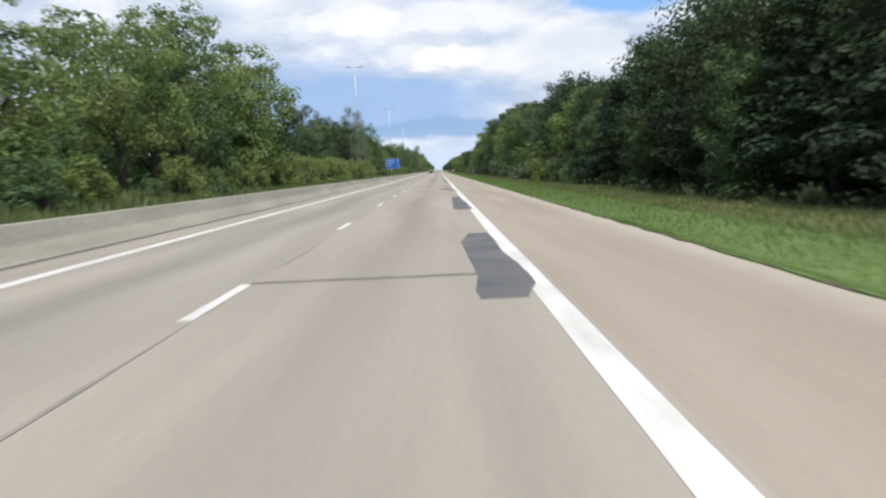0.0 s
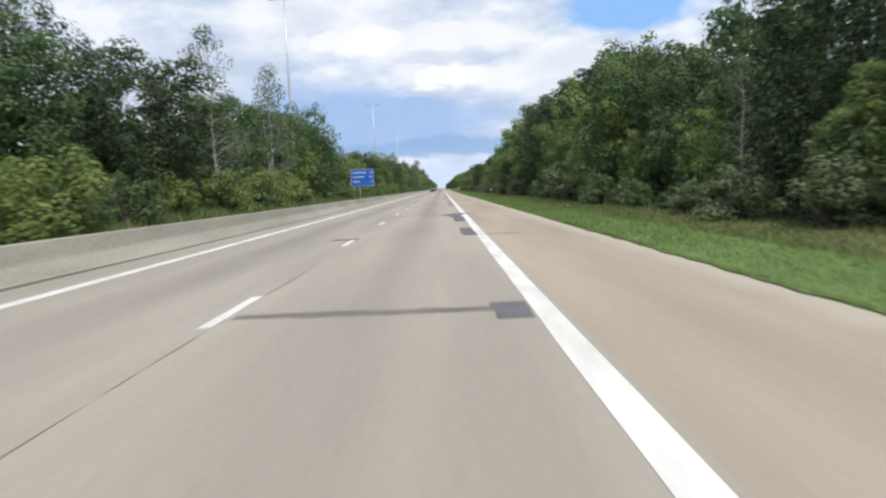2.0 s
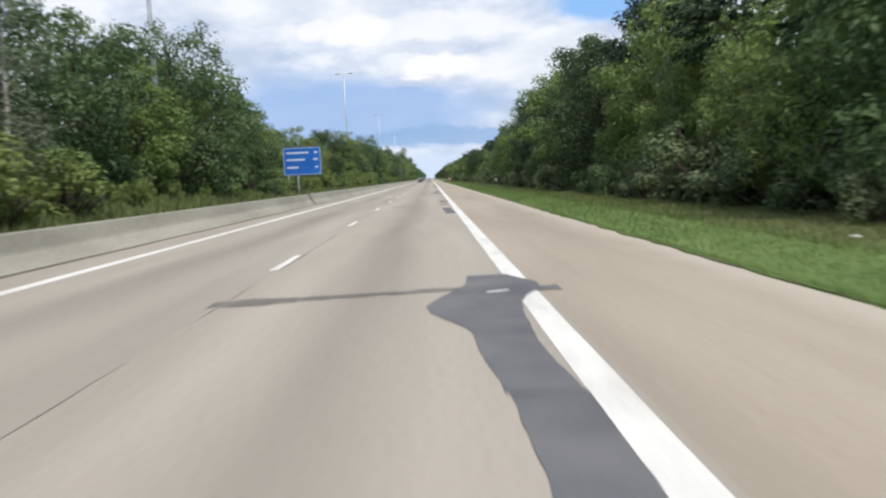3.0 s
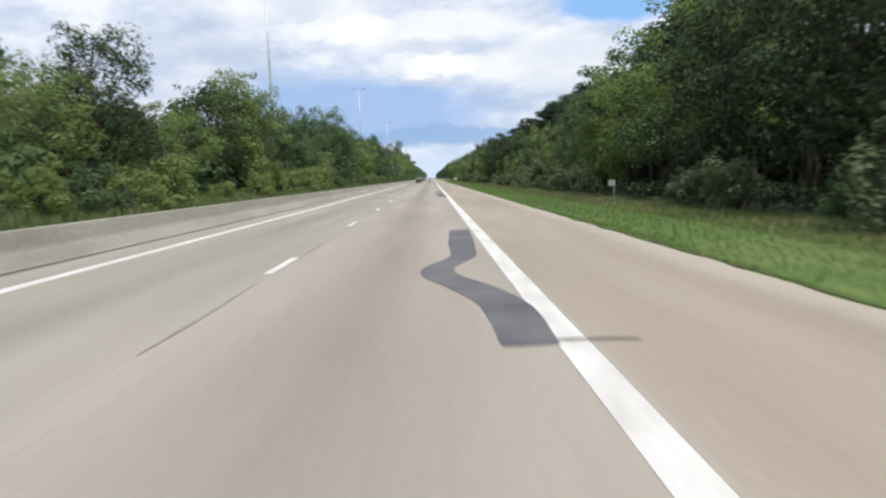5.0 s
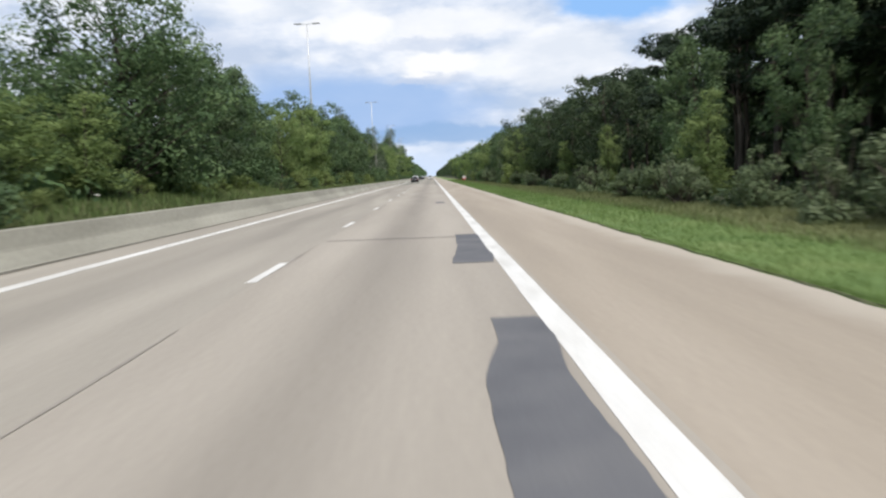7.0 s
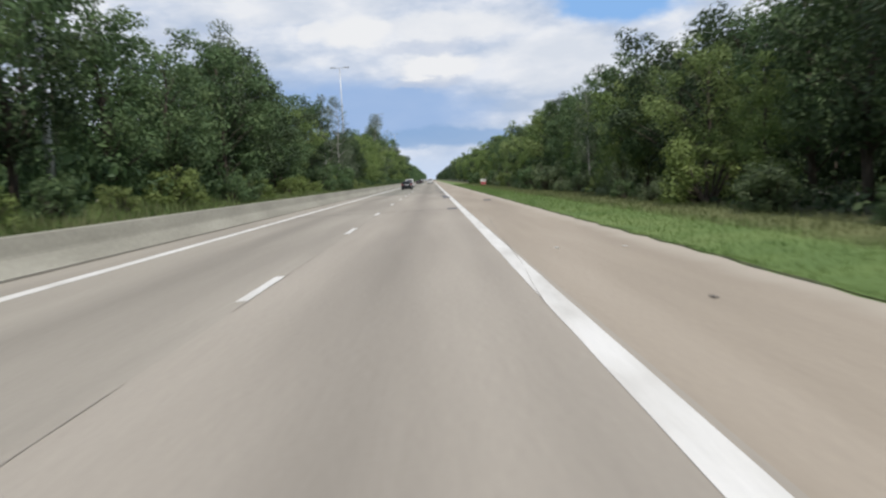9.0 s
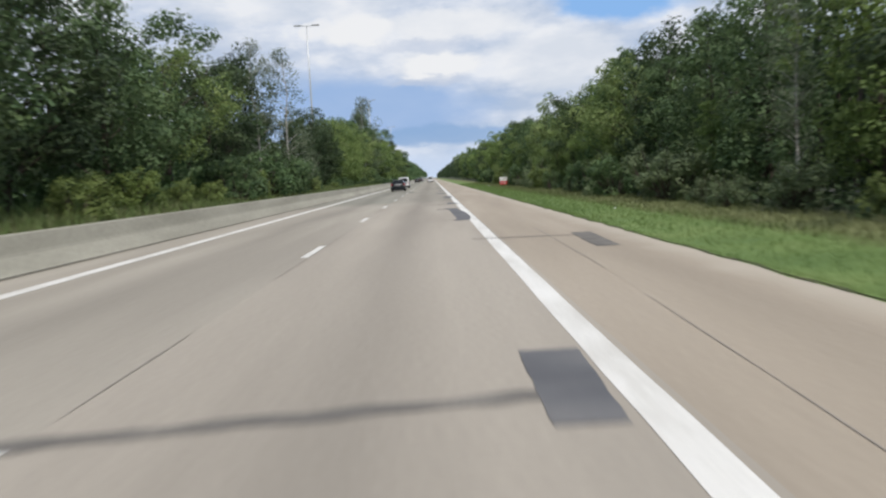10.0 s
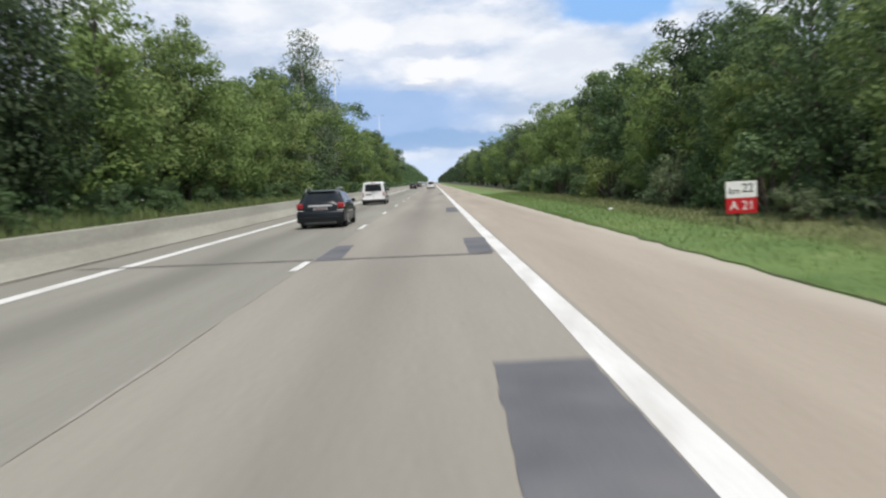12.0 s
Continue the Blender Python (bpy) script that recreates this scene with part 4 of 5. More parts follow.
    # lighter trees that stand out in front of the dark stand
    for src, x, y, h, w in ((lime[0], 14.0, 57.5, 8.4, 1.1), (lime[1], 13.2, 86.0, 4.6, 1.25), (dome[0], 14.6, 103.5, 10.0, 0.95), (dome[1], 13.9, 109.0, 7.8, 0.95), (lime[0], 13.7, 122.0, 6.6, 1.1), (lime[2], 13.9, 131.0, 7.4, 1.0), (dome[1], 14.2, 115.0, 6.2, 0.9),
                            (lime[0], 13.6, 201.0, 7.6, 0.95), (dome[0], 13.8, 211.5, 7.6, 0.75), (lime[2], 13.4, 225.5, 6.6, 0.9), (oak[1], 13.5, 237.2, 6.4, 0.7), (oak[0], 13.6, 247.2, 7.4, 0.9),
                            (lime[2], 13.5, 310.0, 7.0, 1.0), (dome[1], 14.0, 322.0, 6.9, 0.8), (birch[1], 13.4, 333.8, 7.4, 0.9), (oak[2], 13.6, 348.0, 7.1, 1.1), (lime[1], 13.6, 359.0, 7.8, 1.1),
                            (lime[1], 12.3, 399.5, 3.4, 0.8), (lime[0], 13.8, 402.0, 7.2, 0.95), (lime[1], 13.8, 409.0, 5.8, 1.0)):
        place(src, x, y, h, w, rng, used)
    y = 20.0
    while y < 460:                                           # slim young trees standing out in front of it
        if not 176 < y < 205:
            x, u = rng.uniform(12.6, 13.6), rng.random()
            src = dark[1] if 205 < y < 222 else oak[2] if y < 72 else birch[0] if u > 0.75 and 75 < y < 200 else lime[1]
            place(src, x, y, rng.uniform(3.6, 6.2), rng.uniform(0.8, 1.05), rng, used)
        y += rng.uniform(15, 26) if 195 < y < 330 else rng.uniform(9, 19)
    for k in range(9):                                       # close crowns in shade-dark leaf colour filling the gaps between the spruces
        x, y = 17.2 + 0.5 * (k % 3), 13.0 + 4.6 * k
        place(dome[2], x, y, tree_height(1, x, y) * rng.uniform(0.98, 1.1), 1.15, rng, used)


def build_bushes():
    rng = random.Random(5)
    used = set()
    light = [make_tree("bush", "bush", s, "leaf_bush", "rounded light-green bush beside the trees", "bush", "bushes") for s in (21, 22)]
    mid = [make_tree("bush", "bush", s, "leaf_mid", "tangled mid-green bush beside the trees", "bush", "bushes") for s in (23, 24)]
    pale = [make_tree("bush", "bush", s, "leaf_pale", "straggly grey-green bush at the verge's far edge", "bush", "bushes") for s in (25, 26)]
    y = 12.0
    while y < 470:                                           # behind the barrier
        thick = 44 < y < 80 or 165 < y < 182 or 205 < y < 232
        bare = 118 < y < 136 or 236 < y < 268
        x = rng.uniform(-9.2, -8.2) if bare else rng.uniform(-8.0, -7.0)
        h = rng.uniform(1.5, 2.5) if thick else rng.uniform(0.7, 1.3 if bare else 1.9)
        place(rng.choice(light if rng.random() < (0.65 if y < 380 else 0.2) else mid), x, y, h, rng.uniform(0.9, 1.3), rng, used)
        y += rng.uniform(1.8, 3.4) if thick else rng.uniform(2.6, 5.5)
    for x, y, h, w in ((-8.1, 373.6, 2.9, 1.1), (-8.3, 377.5, 2.4, 1.2), (-7.8, 352.5, 2.5, 1.3), (-7.5, 358.0, 2.9, 1.3), (-7.3, 363.0, 2.7, 1.3), (-7.4, 367.0, 2.6, 1.2), (-7.9, 438.0, 2.6, 1.3), (-8.1, 443.0, 3.0, 1.3), (-8.0, 449.0, 2.8, 1.3)):
        place(mid[0], x, y, h, w, rng, used)
    for x, y, h, w in ((-7.7, 101.5, 2.5, 1.3), (-7.5, 105.0, 2.8, 1.2), (-7.6, 109.5, 2.4, 1.3), (-7.4, 92.0, 2.3, 1.2)):
        place(light[0], x, y, h, w, rng, used)
    for x, y, h, w in ((12.7, 224.5, 2.8, 1.4), (12.3, 228.6, 2.5, 1.3), (13.9, 223.6, 3.3, 1.0), (13.2, 107.0, 2.9, 1.4), (12.9, 110.5, 3.3, 1.4), (13.0, 114.5, 3.1, 1.4), (12.0, 246.0, 1.7, 1.1), (12.6, 210.0, 1.9, 1.5), (12.4, 112.0, 2.1, 1.5), (12.5, 116.0, 2.4, 1.6), (12.6, 120.5, 2.2, 1.5), (11.9, 300.0, 1.6, 1.2), (11.8, 388.5, 1.3, 1.4)):
        place(pale[0], x, y, h, w, rng, used)
    y = 12.0
    while y < 470:                                           # along the verge's far edge
        x = rng.uniform(11.2, 12.6)
        open_wood = 180 < y < 300
        if 180 < y < 194:
            x += 3.0
        low = 0.4 if y < 44 else 1.0                         # the dark wood comes down to the grass
        place(rng.choice(light if rng.random() < 0.06 else (pale if rng.random() < 0.6 else mid)), x, y, low * rng.uniform(0.9, 2.0 if open_wood else 2.7), rng.uniform(0.8, 1.2), rng, used)
        y += rng.uniform(5, 10) if open_wood else rng.uniform(2.6, 5.5)


def build_woods():
    """The depth of the woods behind the edge trees, and the far stands: uncountable, one object a side."""
    for side, label in ((-1, "thin mixed wood behind the barrier"), (1, "deep shaded wood beyond the verge")):
        rng = np.random.default_rng(40 + side)
        blobs, coarse, spots = [], [], []
        # rows of trees: x, spacing, share of the skyline
        rows = [(-14.6, 3.7, 0.81)] if side < 0 else [(21.5, 3.8, 0.84), (25.0, 4.6, 0.82), (29.0, 5.5, 0.78)]
        for x0, step, share in rows:
            yy = -40.0
            while yy < 660:
                spots.append((x0 + rng.uniform(-1, 1), yy, share))
                yy += rng.uniform(0.7, 1.3) * step * (1 if yy < 450 else 1.6)
        yy = 650.0
        while yy < 2000:
            spots.append(((-10.5 if side < 0 else 15) + rng.uniform(-1.5, 1.5), yy, 1.0))
            yy += rng.uniform(5, 9)
        tall = []
        for x, yy, k in spots:
            h = max(4.0, tree_height(side, x, max(14, min(yy, 640))) * k * rng.uniform(0.85, 1.05))
            if side < 0 and 62 < yy < 112:
                h = min(h, 5.2)
            if side < 0 and 374 < yy < 414:
                h = min(h, 5.4)
            g = ground_z(x, yy)
            tall.append((x, yy, g, h))
            w = h * 0.22
            for _ in range(9):
                z = rng.uniform(0.16, 0.93)
                r = w * math.sqrt(max(0.05, 1 - (2 * abs(z - 0.5)) ** 2 * 0.8))
                a = rng.uniform(0, 6.283)
                s = rng.uniform(0.8, 1.4)
                blobs.append((x + r * .7 * math.cos(a), yy + r * .7 * math.sin(a), g + h * z, s, s * 0.85))
        # undergrowth: x, height
        for x0, top in ([(-8.6, 1.2), (-10.8, 1.6), (-14.8, 2.4)] if side < 0 else [(18.0, 2.6), (23.0, 3.0), (27.0, 6.0), (31.0, 9.0)]):
            yy = -40.0
            while yy < (178 if x0 == 18.0 else 1000):
                x = x0 + rng.uniform(-1, 1)
                if x0 == -8.6 and yy < 455:
                    yy += 2.0
                    continue
                if x0 == 23.0 and 180 < yy < 320:
                    yy += 2.0
                    continue
                for z in np.arange(0.3, top, 1.1):
                    s = rng.uniform(0.8, 1.3)
                    blobs.append((x + rng.uniform(-.8, .8), yy, ground_z(x, yy) + z, s, s * 0.8))
                yy += rng.uniform(1.3, 2.2) * (1 if yy < 450 else 1.4)
        # the wood goes on behind
        for x0 in ((-40, -48, -58) if side < 0 else (37, 45, 55)):
            yy = -60.0
            while yy < 700:
                x = x0 + rng.uniform(-3, 3)
                h = rng.uniform(9, 12)
                for z in np.arange(1.0, h, 2.1):
                    s = rng.uniform(1.8, 2.8)
                    coarse.append((x + rng.uniform(-1.5, 1.5), yy + rng.uniform(-1.5, 1.5), ground_z(x, yy) + z, s, s * 0.9))
                yy += rng.uniform(4, 7)
        v, f = leaf_cloud(blobs, 29 if side > 0 else 48, 0.30 if side > 0 else 0.21, rng)
        v2, f2 = leaf_cloud(coarse, 5, 0.8, rng)
        # right side: shade inside the wood put into a darker leaf colour
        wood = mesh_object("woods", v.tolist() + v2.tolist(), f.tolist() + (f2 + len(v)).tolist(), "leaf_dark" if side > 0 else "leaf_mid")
        tagged(wood, label, "woods", kind="stuff")
        bm = bmesh.new()
        for x, yy, g, h in tall:
            if yy < 480:
                tube(bm, [(x, yy, g - .2), (x + rng.uniform(-.2, .2), yy, g + h * .5), (x, yy, g + h * .9)], [0.15, 0.11, 0.03], sides=5, cap=False)
        tr = part("trunks", bm, "bark", wood)
        tr["kind"] = "stuff"


def build_undergrowth():
    """Brambles and ferns that cover the floor of the wood between the verge and the track."""
    rng = np.random.default_rng(77)
    blobs = []
    y = -10.0
    while y < 480:
        for x in (12.2, 13.4, 14.6, 15.8, 17.0, 20.2, 21.6):
            if rng.random() < 0.8:
                s = rng.uniform(0.45, 0.8)
                xx, yy = x + rng.uniform(-.5, .5), y + rng.uniform(-.6, .6)
                blobs.append((xx, yy, ground_z(xx, yy) + 0.18, s, s * 0.65))
        y += 1.15
    v, f = leaf_cloud(blobs, 60, 0.13, rng)
    # leaf colour darkened for the shade on the wood's floor
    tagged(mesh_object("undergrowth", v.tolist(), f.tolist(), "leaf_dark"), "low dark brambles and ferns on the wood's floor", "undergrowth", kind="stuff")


def build_path():
    """A dirt track inside the wood on the right."""
    ys = np.arange(180, 500, 4.0)
    v = []
    for y in ys:
        e = 0.4 * noise.noise(Vector((y * 0.05, 2, 9)))
        v += [(x, y, ground_z(x, y) + 0.05) for x in (18.1 + e, 18.6 + e, 19.1 + e)]
    f = [(3 * j + i, 3 * j + i + 1, 3 * j + i + 4, 3 * j + i + 3) for j in range(len(ys) - 1) for i in range(2)]
    tagged(mesh_object("path", v, f, "sand"), "narrow grey dirt track running inside the wood", "path", kind="structure")


def build_litter():
    """Small scraps on the shoulder and in the verge."""
    rnd = random.Random(8)
    for x, y, size, mat, words in ((4.7, 292.5, 0.045, "sign_white", "scrap of white paper on the shoulder"), (5.35, 285.9, 0.05, "black_plastic", "dark rubber scrap on the shoulder"),
                                   (5.9, 292.2, 0.04, "sign_white", "scrap of white paper on the shoulder"),
                                   (9.83, 100.3, 0.10, "sign_white", "crumpled white plastic in the verge grass"), (8.6, 337.0, 0.055, "sign_white", "crumpled white plastic in the verge grass"),
                                   (5.5, 52.5, 0.05, "black_plastic", "dark rubber scrap on the shoulder"), (9.0, 404.0, 0.13, "sign_white", "crumpled white plastic in the verge grass")):
        bm = bmesh.new()
        bmesh.ops.create_icosphere(bm, subdivisions=2, radius=size)
        for q in bm.verts:
            q.co *= rnd.uniform(0.6, 1.1)
            q.co.z *= 0.35
        ob = part("litter", bm, mat, None)
        ob.location = (x, y, (ground_z(x, y) + 0.06 if x > X_VERGE else 0.0) + size * 0.28)
        tagged(ob, words, "litter", "litter")


# ---------- road furniture ----------
def lamp_post(x, y, h=17.7):
    root = thing("street_lamp", "tall tapered steel motorway lamp with two flat arms", "street lamp", "lamps along the median")
    bm = bmesh.new()
    tube(bm, [(0, 0, -0.3), (0, 0, 2.5), (0, 0, h * .6), (0, 0, h)], [0.15, 0.14, 0.10, 0.06], sides=12)
    part("pole", bm, "steel", root, smooth=True)
    for s in (-1, 1):
        bm = bmesh.new()
        tube(bm, [(0, 0, h - 0.04), (s * 0.45, 0, h), (s * 0.9, 0, h + 0.01)], [0.045, 0.04, 0.04], sides=8)
        arm = part("arm", bm, "steel", root)
        bm = bmesh.new()
        box(bm, min(s * 0.6, s * 1.4), max(s * 0.6, s * 1.4), -0.16, 0.16, h - 0.03, h + 0.1, bevel=0.04)
        part("lantern", bm, "sign_back", arm, "flat grey lantern")
    root.location = (x, y, ground_z(x, y))
    return root


def bar_on(parent, x0, x1, z0, z1, y, mat, name="lettering_bar"):
    bm = bmesh.new()
    box(bm, x0, x1, y - 0.004, y, z0, z1)
    return part(name, bm, mat, parent)


def text_on(parent, body, x, z, y, size, mat):
    cu = bpy.data.curves.new("lettering", 'FONT')
    cu.body, cu.size, cu.align_x, cu.align_y, cu.extrude = body, size, 'CENTER', 'CENTER', 0.002
    tmp = bpy.data.objects.new("lettering", cu)
    dg = bpy.context.evaluated_depsgraph_get()
    scene.collection.objects.link(tmp)
    dg.update()
    me = bpy.data.meshes.new_from_object(tmp.evaluated_get(dg))
    bpy.data.objects.remove(tmp)
    me.materials.clear()
    me.materials.append(MAT[mat])
    ob = new("lettering", me)
    ob.matrix_basis = Matrix.Translation((x, y, z)) @ pose(0, 0, 0, 90, 0, 0)
    ob.parent = parent
    return ob


def blue_sign():
    root = thing("direction_sign", "blue motorway direction sign with white lettering on two steel posts", "road sign")
    root.location = (-6.9, 140.2, 0.5)
    w, z0, z1 = 2.45, 1.5, 3.3
    bm = bmesh.new()
    box(bm, 0, w, -0.02, 0.02, z0, z1, bevel=0.012)
    board = part("board", bm, "sign_blue", root)
    for x0, x1, a, b in ((0.03, w - .03, z0 + .03, z0 + .06), (0.03, w - .03, z1 - .06, z1 - .03), (0.03, .06, z0 + .06, z1 - .06), (w - .06, w - .03, z0 + .06, z1 - .06)):
        bar_on(board, x0, x1, a, b, -0.021, "sign_print", "border_line")
    for zc, l, r in ((2.95, 1.45, 0.22), (2.5, 1.2, 0.3), (2.0, 0.75, 0.2)):
        bar_on(board, 0.22, 0.22 + l, zc - .06, zc + .06, -0.022, "sign_print")
        bar_on(board, w - 0.2 - r, w - 0.2, zc - .06, zc + .06, -0.022, "sign_print")
    for x in (0.28, 0.88):
        bm = bmesh.new()
        tube(bm, [(x, 0.09, -0.6), (x, 0.09, z1 - 0.1)], [0.06, 0.06], sides=10)
        part("post", bm, "steel", root, smooth=True)


def km_sign():
    root = thing("kilometre_sign", "white and red kilometre marker on a dark post", "road sign")
    root.location = (9.36, 393.0, -0.03)
    bm = bmesh.new()
    box(bm, 0, 0.74, -0.012, 0.012, 0.70, 1.09, bevel=0.008)
    top = part("plate", bm, "sign_white", root, "white upper plate")
    bm = bmesh.new()
    box(bm, 0, 0.74, -0.012, 0.012, 0.33, 0.695, bevel=0.008)
    low = part("plate", bm, "sign_red", root, "red lower plate")
    text_on(top, "km", 0.20, 0.86, -0.016, 0.22, "sign_black")
    text_on(top, "22", 0.52, 0.92, -0.016, 0.30, "sign_black")
    text_on(low, "A 21", 0.38, 0.51, -0.016, 0.30, "sign_white")
    bm = bmesh.new()
    tube(bm, [(0.30, 0.06, -0.5), (0.30, 0.06, 1.0)], [0.035, 0.035], sides=8)
    part("post", bm, "sign_black", root)


def small_sign():
    root = thing("small_sign", "small grey square plate on a thin post in the grass", "road sign")
    root.location = (10.6, 185.8, 0.0)
    bm = bmesh.new()
    box(bm, -0.15, 0.15, -0.01, 0.01, 0.70, 0.96, bevel=0.006)
    part("plate", bm, "sign_back", root)
    bm = bmesh.new()
    tube(bm, [(0.1, 0.035, -0.4), (0.1, 0.035, 0.9)], [0.025, 0.025], sides=8)
    part("post", bm, "sign_back", root)


# ---------- vehicles ----------
def shell(bm, stations):
    """A closed body from cross sections (y, half width low, half width high, z low, z belt, z top), rounded."""
    rings = []
    for y, wl, wh, z0, zb, z1 in stations:
        half = [(wl * 0.94, z0), (wl, z0 + 0.10), (wl * 1.005, (z0 + zb) / 2), (wl * 0.985, zb), ((wl * .985 + wh) / 2, (zb + z1) / 2 + .02), (wh, z1 - 0.09), (wh * 0.86, z1 - 0.015), (wh * 0.4, z1)]
        pts = half + [(-x, z) for x, z in reversed(half)]
        rings.append([bm.verts.new((x, y, z)) for x, z in pts])
    n = len(rings[0])
    for a, b in zip(rings, rings[1:]):
        for k in range(n):
            bm.faces.new((a[k], a[(k + 1) % n], b[(k + 1) % n], b[k]))
    bm.faces.new(rings[0])
    bm.faces.new(rings[-1][::-1])


def panel(bm, pts, d=0.02):
    """A slightly raised plate with the corners given, d thick along its normal."""
    p = [Vector(q) for q in pts]
    n = (p[1] - p[0]).cross(p[2] - p[0]).normalized()
    lo, hi = [bm.verts.new(q - n * d) for q in p], [bm.verts.new(q + n * d) for q in p]
    k = len(p)
    bm.faces.new(hi)
    bm.faces.new(lo[::-1])
    for i in range(k):
        bm.faces.new((lo[i], lo[(i + 1) % k], hi[(i + 1) % k], hi[i]))


def wheel(parent, x, y, r, side):
    bm = bmesh.new()
    m = pose(x, y, r, 0, 90, 0)
    for rr, w in ((r, 0.10),):
        bmesh.ops.create_cone(bm, cap_ends=True, segments=28, radius1=rr, radius2=rr, depth=0.2, matrix=m)
    bmesh.ops.bevel(bm, geom=[e for e in bm.edges if len(e.link_faces) == 2 and any(len(f.verts) > 6 for f in e.link_faces)], offset=0.035, segments=2, affect='EDGES')
    w = part("wheel", bm, "tyre", parent, smooth=False)
    bm = bmesh.new()
    bmesh.ops.create_cone(bm, cap_ends=True, segments=24, radius1=r * .64, radius2=r * .60, depth=0.03, matrix=pose(x + side * 0.098, y, r, 0, 90, 0))
    for k in range(5):
        a = k * 2 * math.pi / 5
        box(bm, -0.02, 0.02, -0.035, 0.035, 0.05, r * .58, m=pose(x + side * 0.112, y, r, math.degrees(a), 0, 0))
    part("rim", bm, "rim", w)
    return w


def make_van():
    root = thing("van", "white panel-sided passenger van with a dark rear window", "van")
    bm = bmesh.new()
    shell(bm, [(0.0, .86, .74, .34, 1.0, 1.80), (0.06, .90, .78, .30, 1.02, 1.86), (0.9, .91, .80, .24, 1.03, 1.90), (2.2, .91, .80, .24, 1.03, 1.90), (2.75, .91, .76, .24, 1.03, 1.83),
               (3.35, .90, .68, .24, 1.06, 1.32), (4.15, .86, .62, .26, .98, 1.10), (4.35, .78, .55, .32, .80, .92)])
    body = part("body", bm, "van_paint", root, smooth=False)
    def add(name, pts, mat, d=0.012, label=""):
        bm = bmesh.new()
        panel(bm, pts, d)
        return part(name, bm, mat, root, label)
    add("rear_window", [(-.66, .018, 1.12), (.66, .018, 1.12), (.60, .018, 1.70), (-.60, .018, 1.70)], "glass_dark", 0.03, "tinted rear window")
    add("rear_door_seam", [(-.006, -.004, .52), (.006, -.004, .52), (.006, -.004, 1.08), (-.006, -.004, 1.08)], "black_plastic", 0.006)
    add("number_plate", [(-.62, -.006, .80), (-.14, -.006, .80), (-.14, -.006, .92), (-.62, -.006, .92)], "plate", 0.01)
    add("plate_bar", [(-.56, -.02, .835), (-.2, -.02, .835), (-.2, -.02, .885), (-.56, -.02, .885)], "plate_ink", 0.004)
    add("badge", [(-.11, -.006, .97), (.11, -.006, .97), (.11, -.006, 1.04), (-.11, -.006, 1.04)], "sign_back", 0.008)
    for s in (-1, 1):
        add("tail_light", [(s * .74, -.004, .70), (s * .86, -.004, .70), (s * .84, -.004, 1.02), (s * .74, -.004, 1.02)][::s], "red_lens", 0.02, "red tail light")
        add("reverse_lens", [(s * .75, -.024, .84), (s * .85, -.024, .84), (s * .85, -.024, .90), (s * .75, -.024, .90)][::s], "clear_lens", 0.006)
        for y0, y1 in ((.45, 1.0), (1.12, 1.72)):
            add("side_window", [(s * .897, y0, 1.12), (s * .897, y1, 1.12), (s * .825, y1 - .03, 1.68), (s * .825, y0 + .03, 1.68)][::-s], "glass_dark", 0.014)
        add("door_window", [(s * .897, 1.84, 1.12), (s * .897, 2.95, 1.12), (s * .80, 2.45, 1.66), (s * .825, 1.87, 1.68)][::-s], "glass_dark", 0.014)
        add("side_strip", [(s * .918, .95, .62), (s * .918, 3.0, .62), (s * .918, 3.0, .72), (s * .918, .95, .72)][::-s], "black_plastic", 0.014)
        bm = bmesh.new()
        box(bm, min(s * .93, s * 1.1), max(s * .93, s * 1.1), 2.72, 2.84, 1.08, 1.32, bevel=.03)
        part("wing_mirror", bm, "black_plastic", root)
        for y in (0.72, 3.55):
            wheel(root, s * .82, y, .32, s)
            bm = bmesh.new()
            n = 9
            tube(bm, [(s * .90, y + .40 * math.cos(math.pi * k / n), .30 + .40 * math.sin(math.pi * k / n)) for k in range(n + 1)], [.045] * (n + 1), sides=6)
            part("wheel_arch", bm, "black_plastic", root)
    bm = bmesh.new()
    box(bm, -.93, .93, -.08, .25, .26, .44, bevel=.05)
    part("rear_bumper", bm, "black_plastic", root)
    bm = bmesh.new()
    box(bm, -.13, .13, -.02, .02, 1.78, 1.82, bevel=.01)
    part("brake_light", bm, "red_lens", root)
    bm = bmesh.new()
    box(bm, -.75, .75, .3, 4.1, .14, .30, bevel=.03)
    part("underbody", bm, "black_plastic", root)
    bm = bmesh.new()
    box(bm, -.88, .88, -.07, .02, .44, .52, bevel=.02)
    part("bumper_step", bm, "van_paint", root, "white step above the bumper")
    bm = bmesh.new()
    tube(bm, [(-.30, -.03, 1.10), (-.02, -.035, 1.14), (.30, -.03, 1.20)], [.012, .014, .008], sides=6)
    part("rear_wiper", bm, "black_plastic", root)
    bm = bmesh.new()
    box(bm, .12, .30, -.03, .0, .98, 1.02, bevel=.01)
    part("door_handle", bm, "sign_back", root)
    for s in (-1, 1):
        for y in (1.66, 2.05):
            bm = bmesh.new()
            box(bm, min(s * .905, s * .935), max(s * .905, s * .935), y, y + .14, .98, 1.02, bevel=.008)
            part("door_handle", bm, "black_plastic", root)
        for y in (1.06, 1.78, 2.98):
            bm = bmesh.new()
            box(bm, min(s * .90, s * .919), max(s * .90, s * .919), y, y + .012, .34, 1.08)
            part("door_seam", bm, "black_plastic", root)
        for z in (.46, .54):
            bm = bmesh.new()
            box(bm, min(s * .90, s * .925), max(s * .90, s * .925), 1.15, 3.05, z, z + .022, bevel=.006)
            part("side_rib", bm, "van_paint", root)
    return root


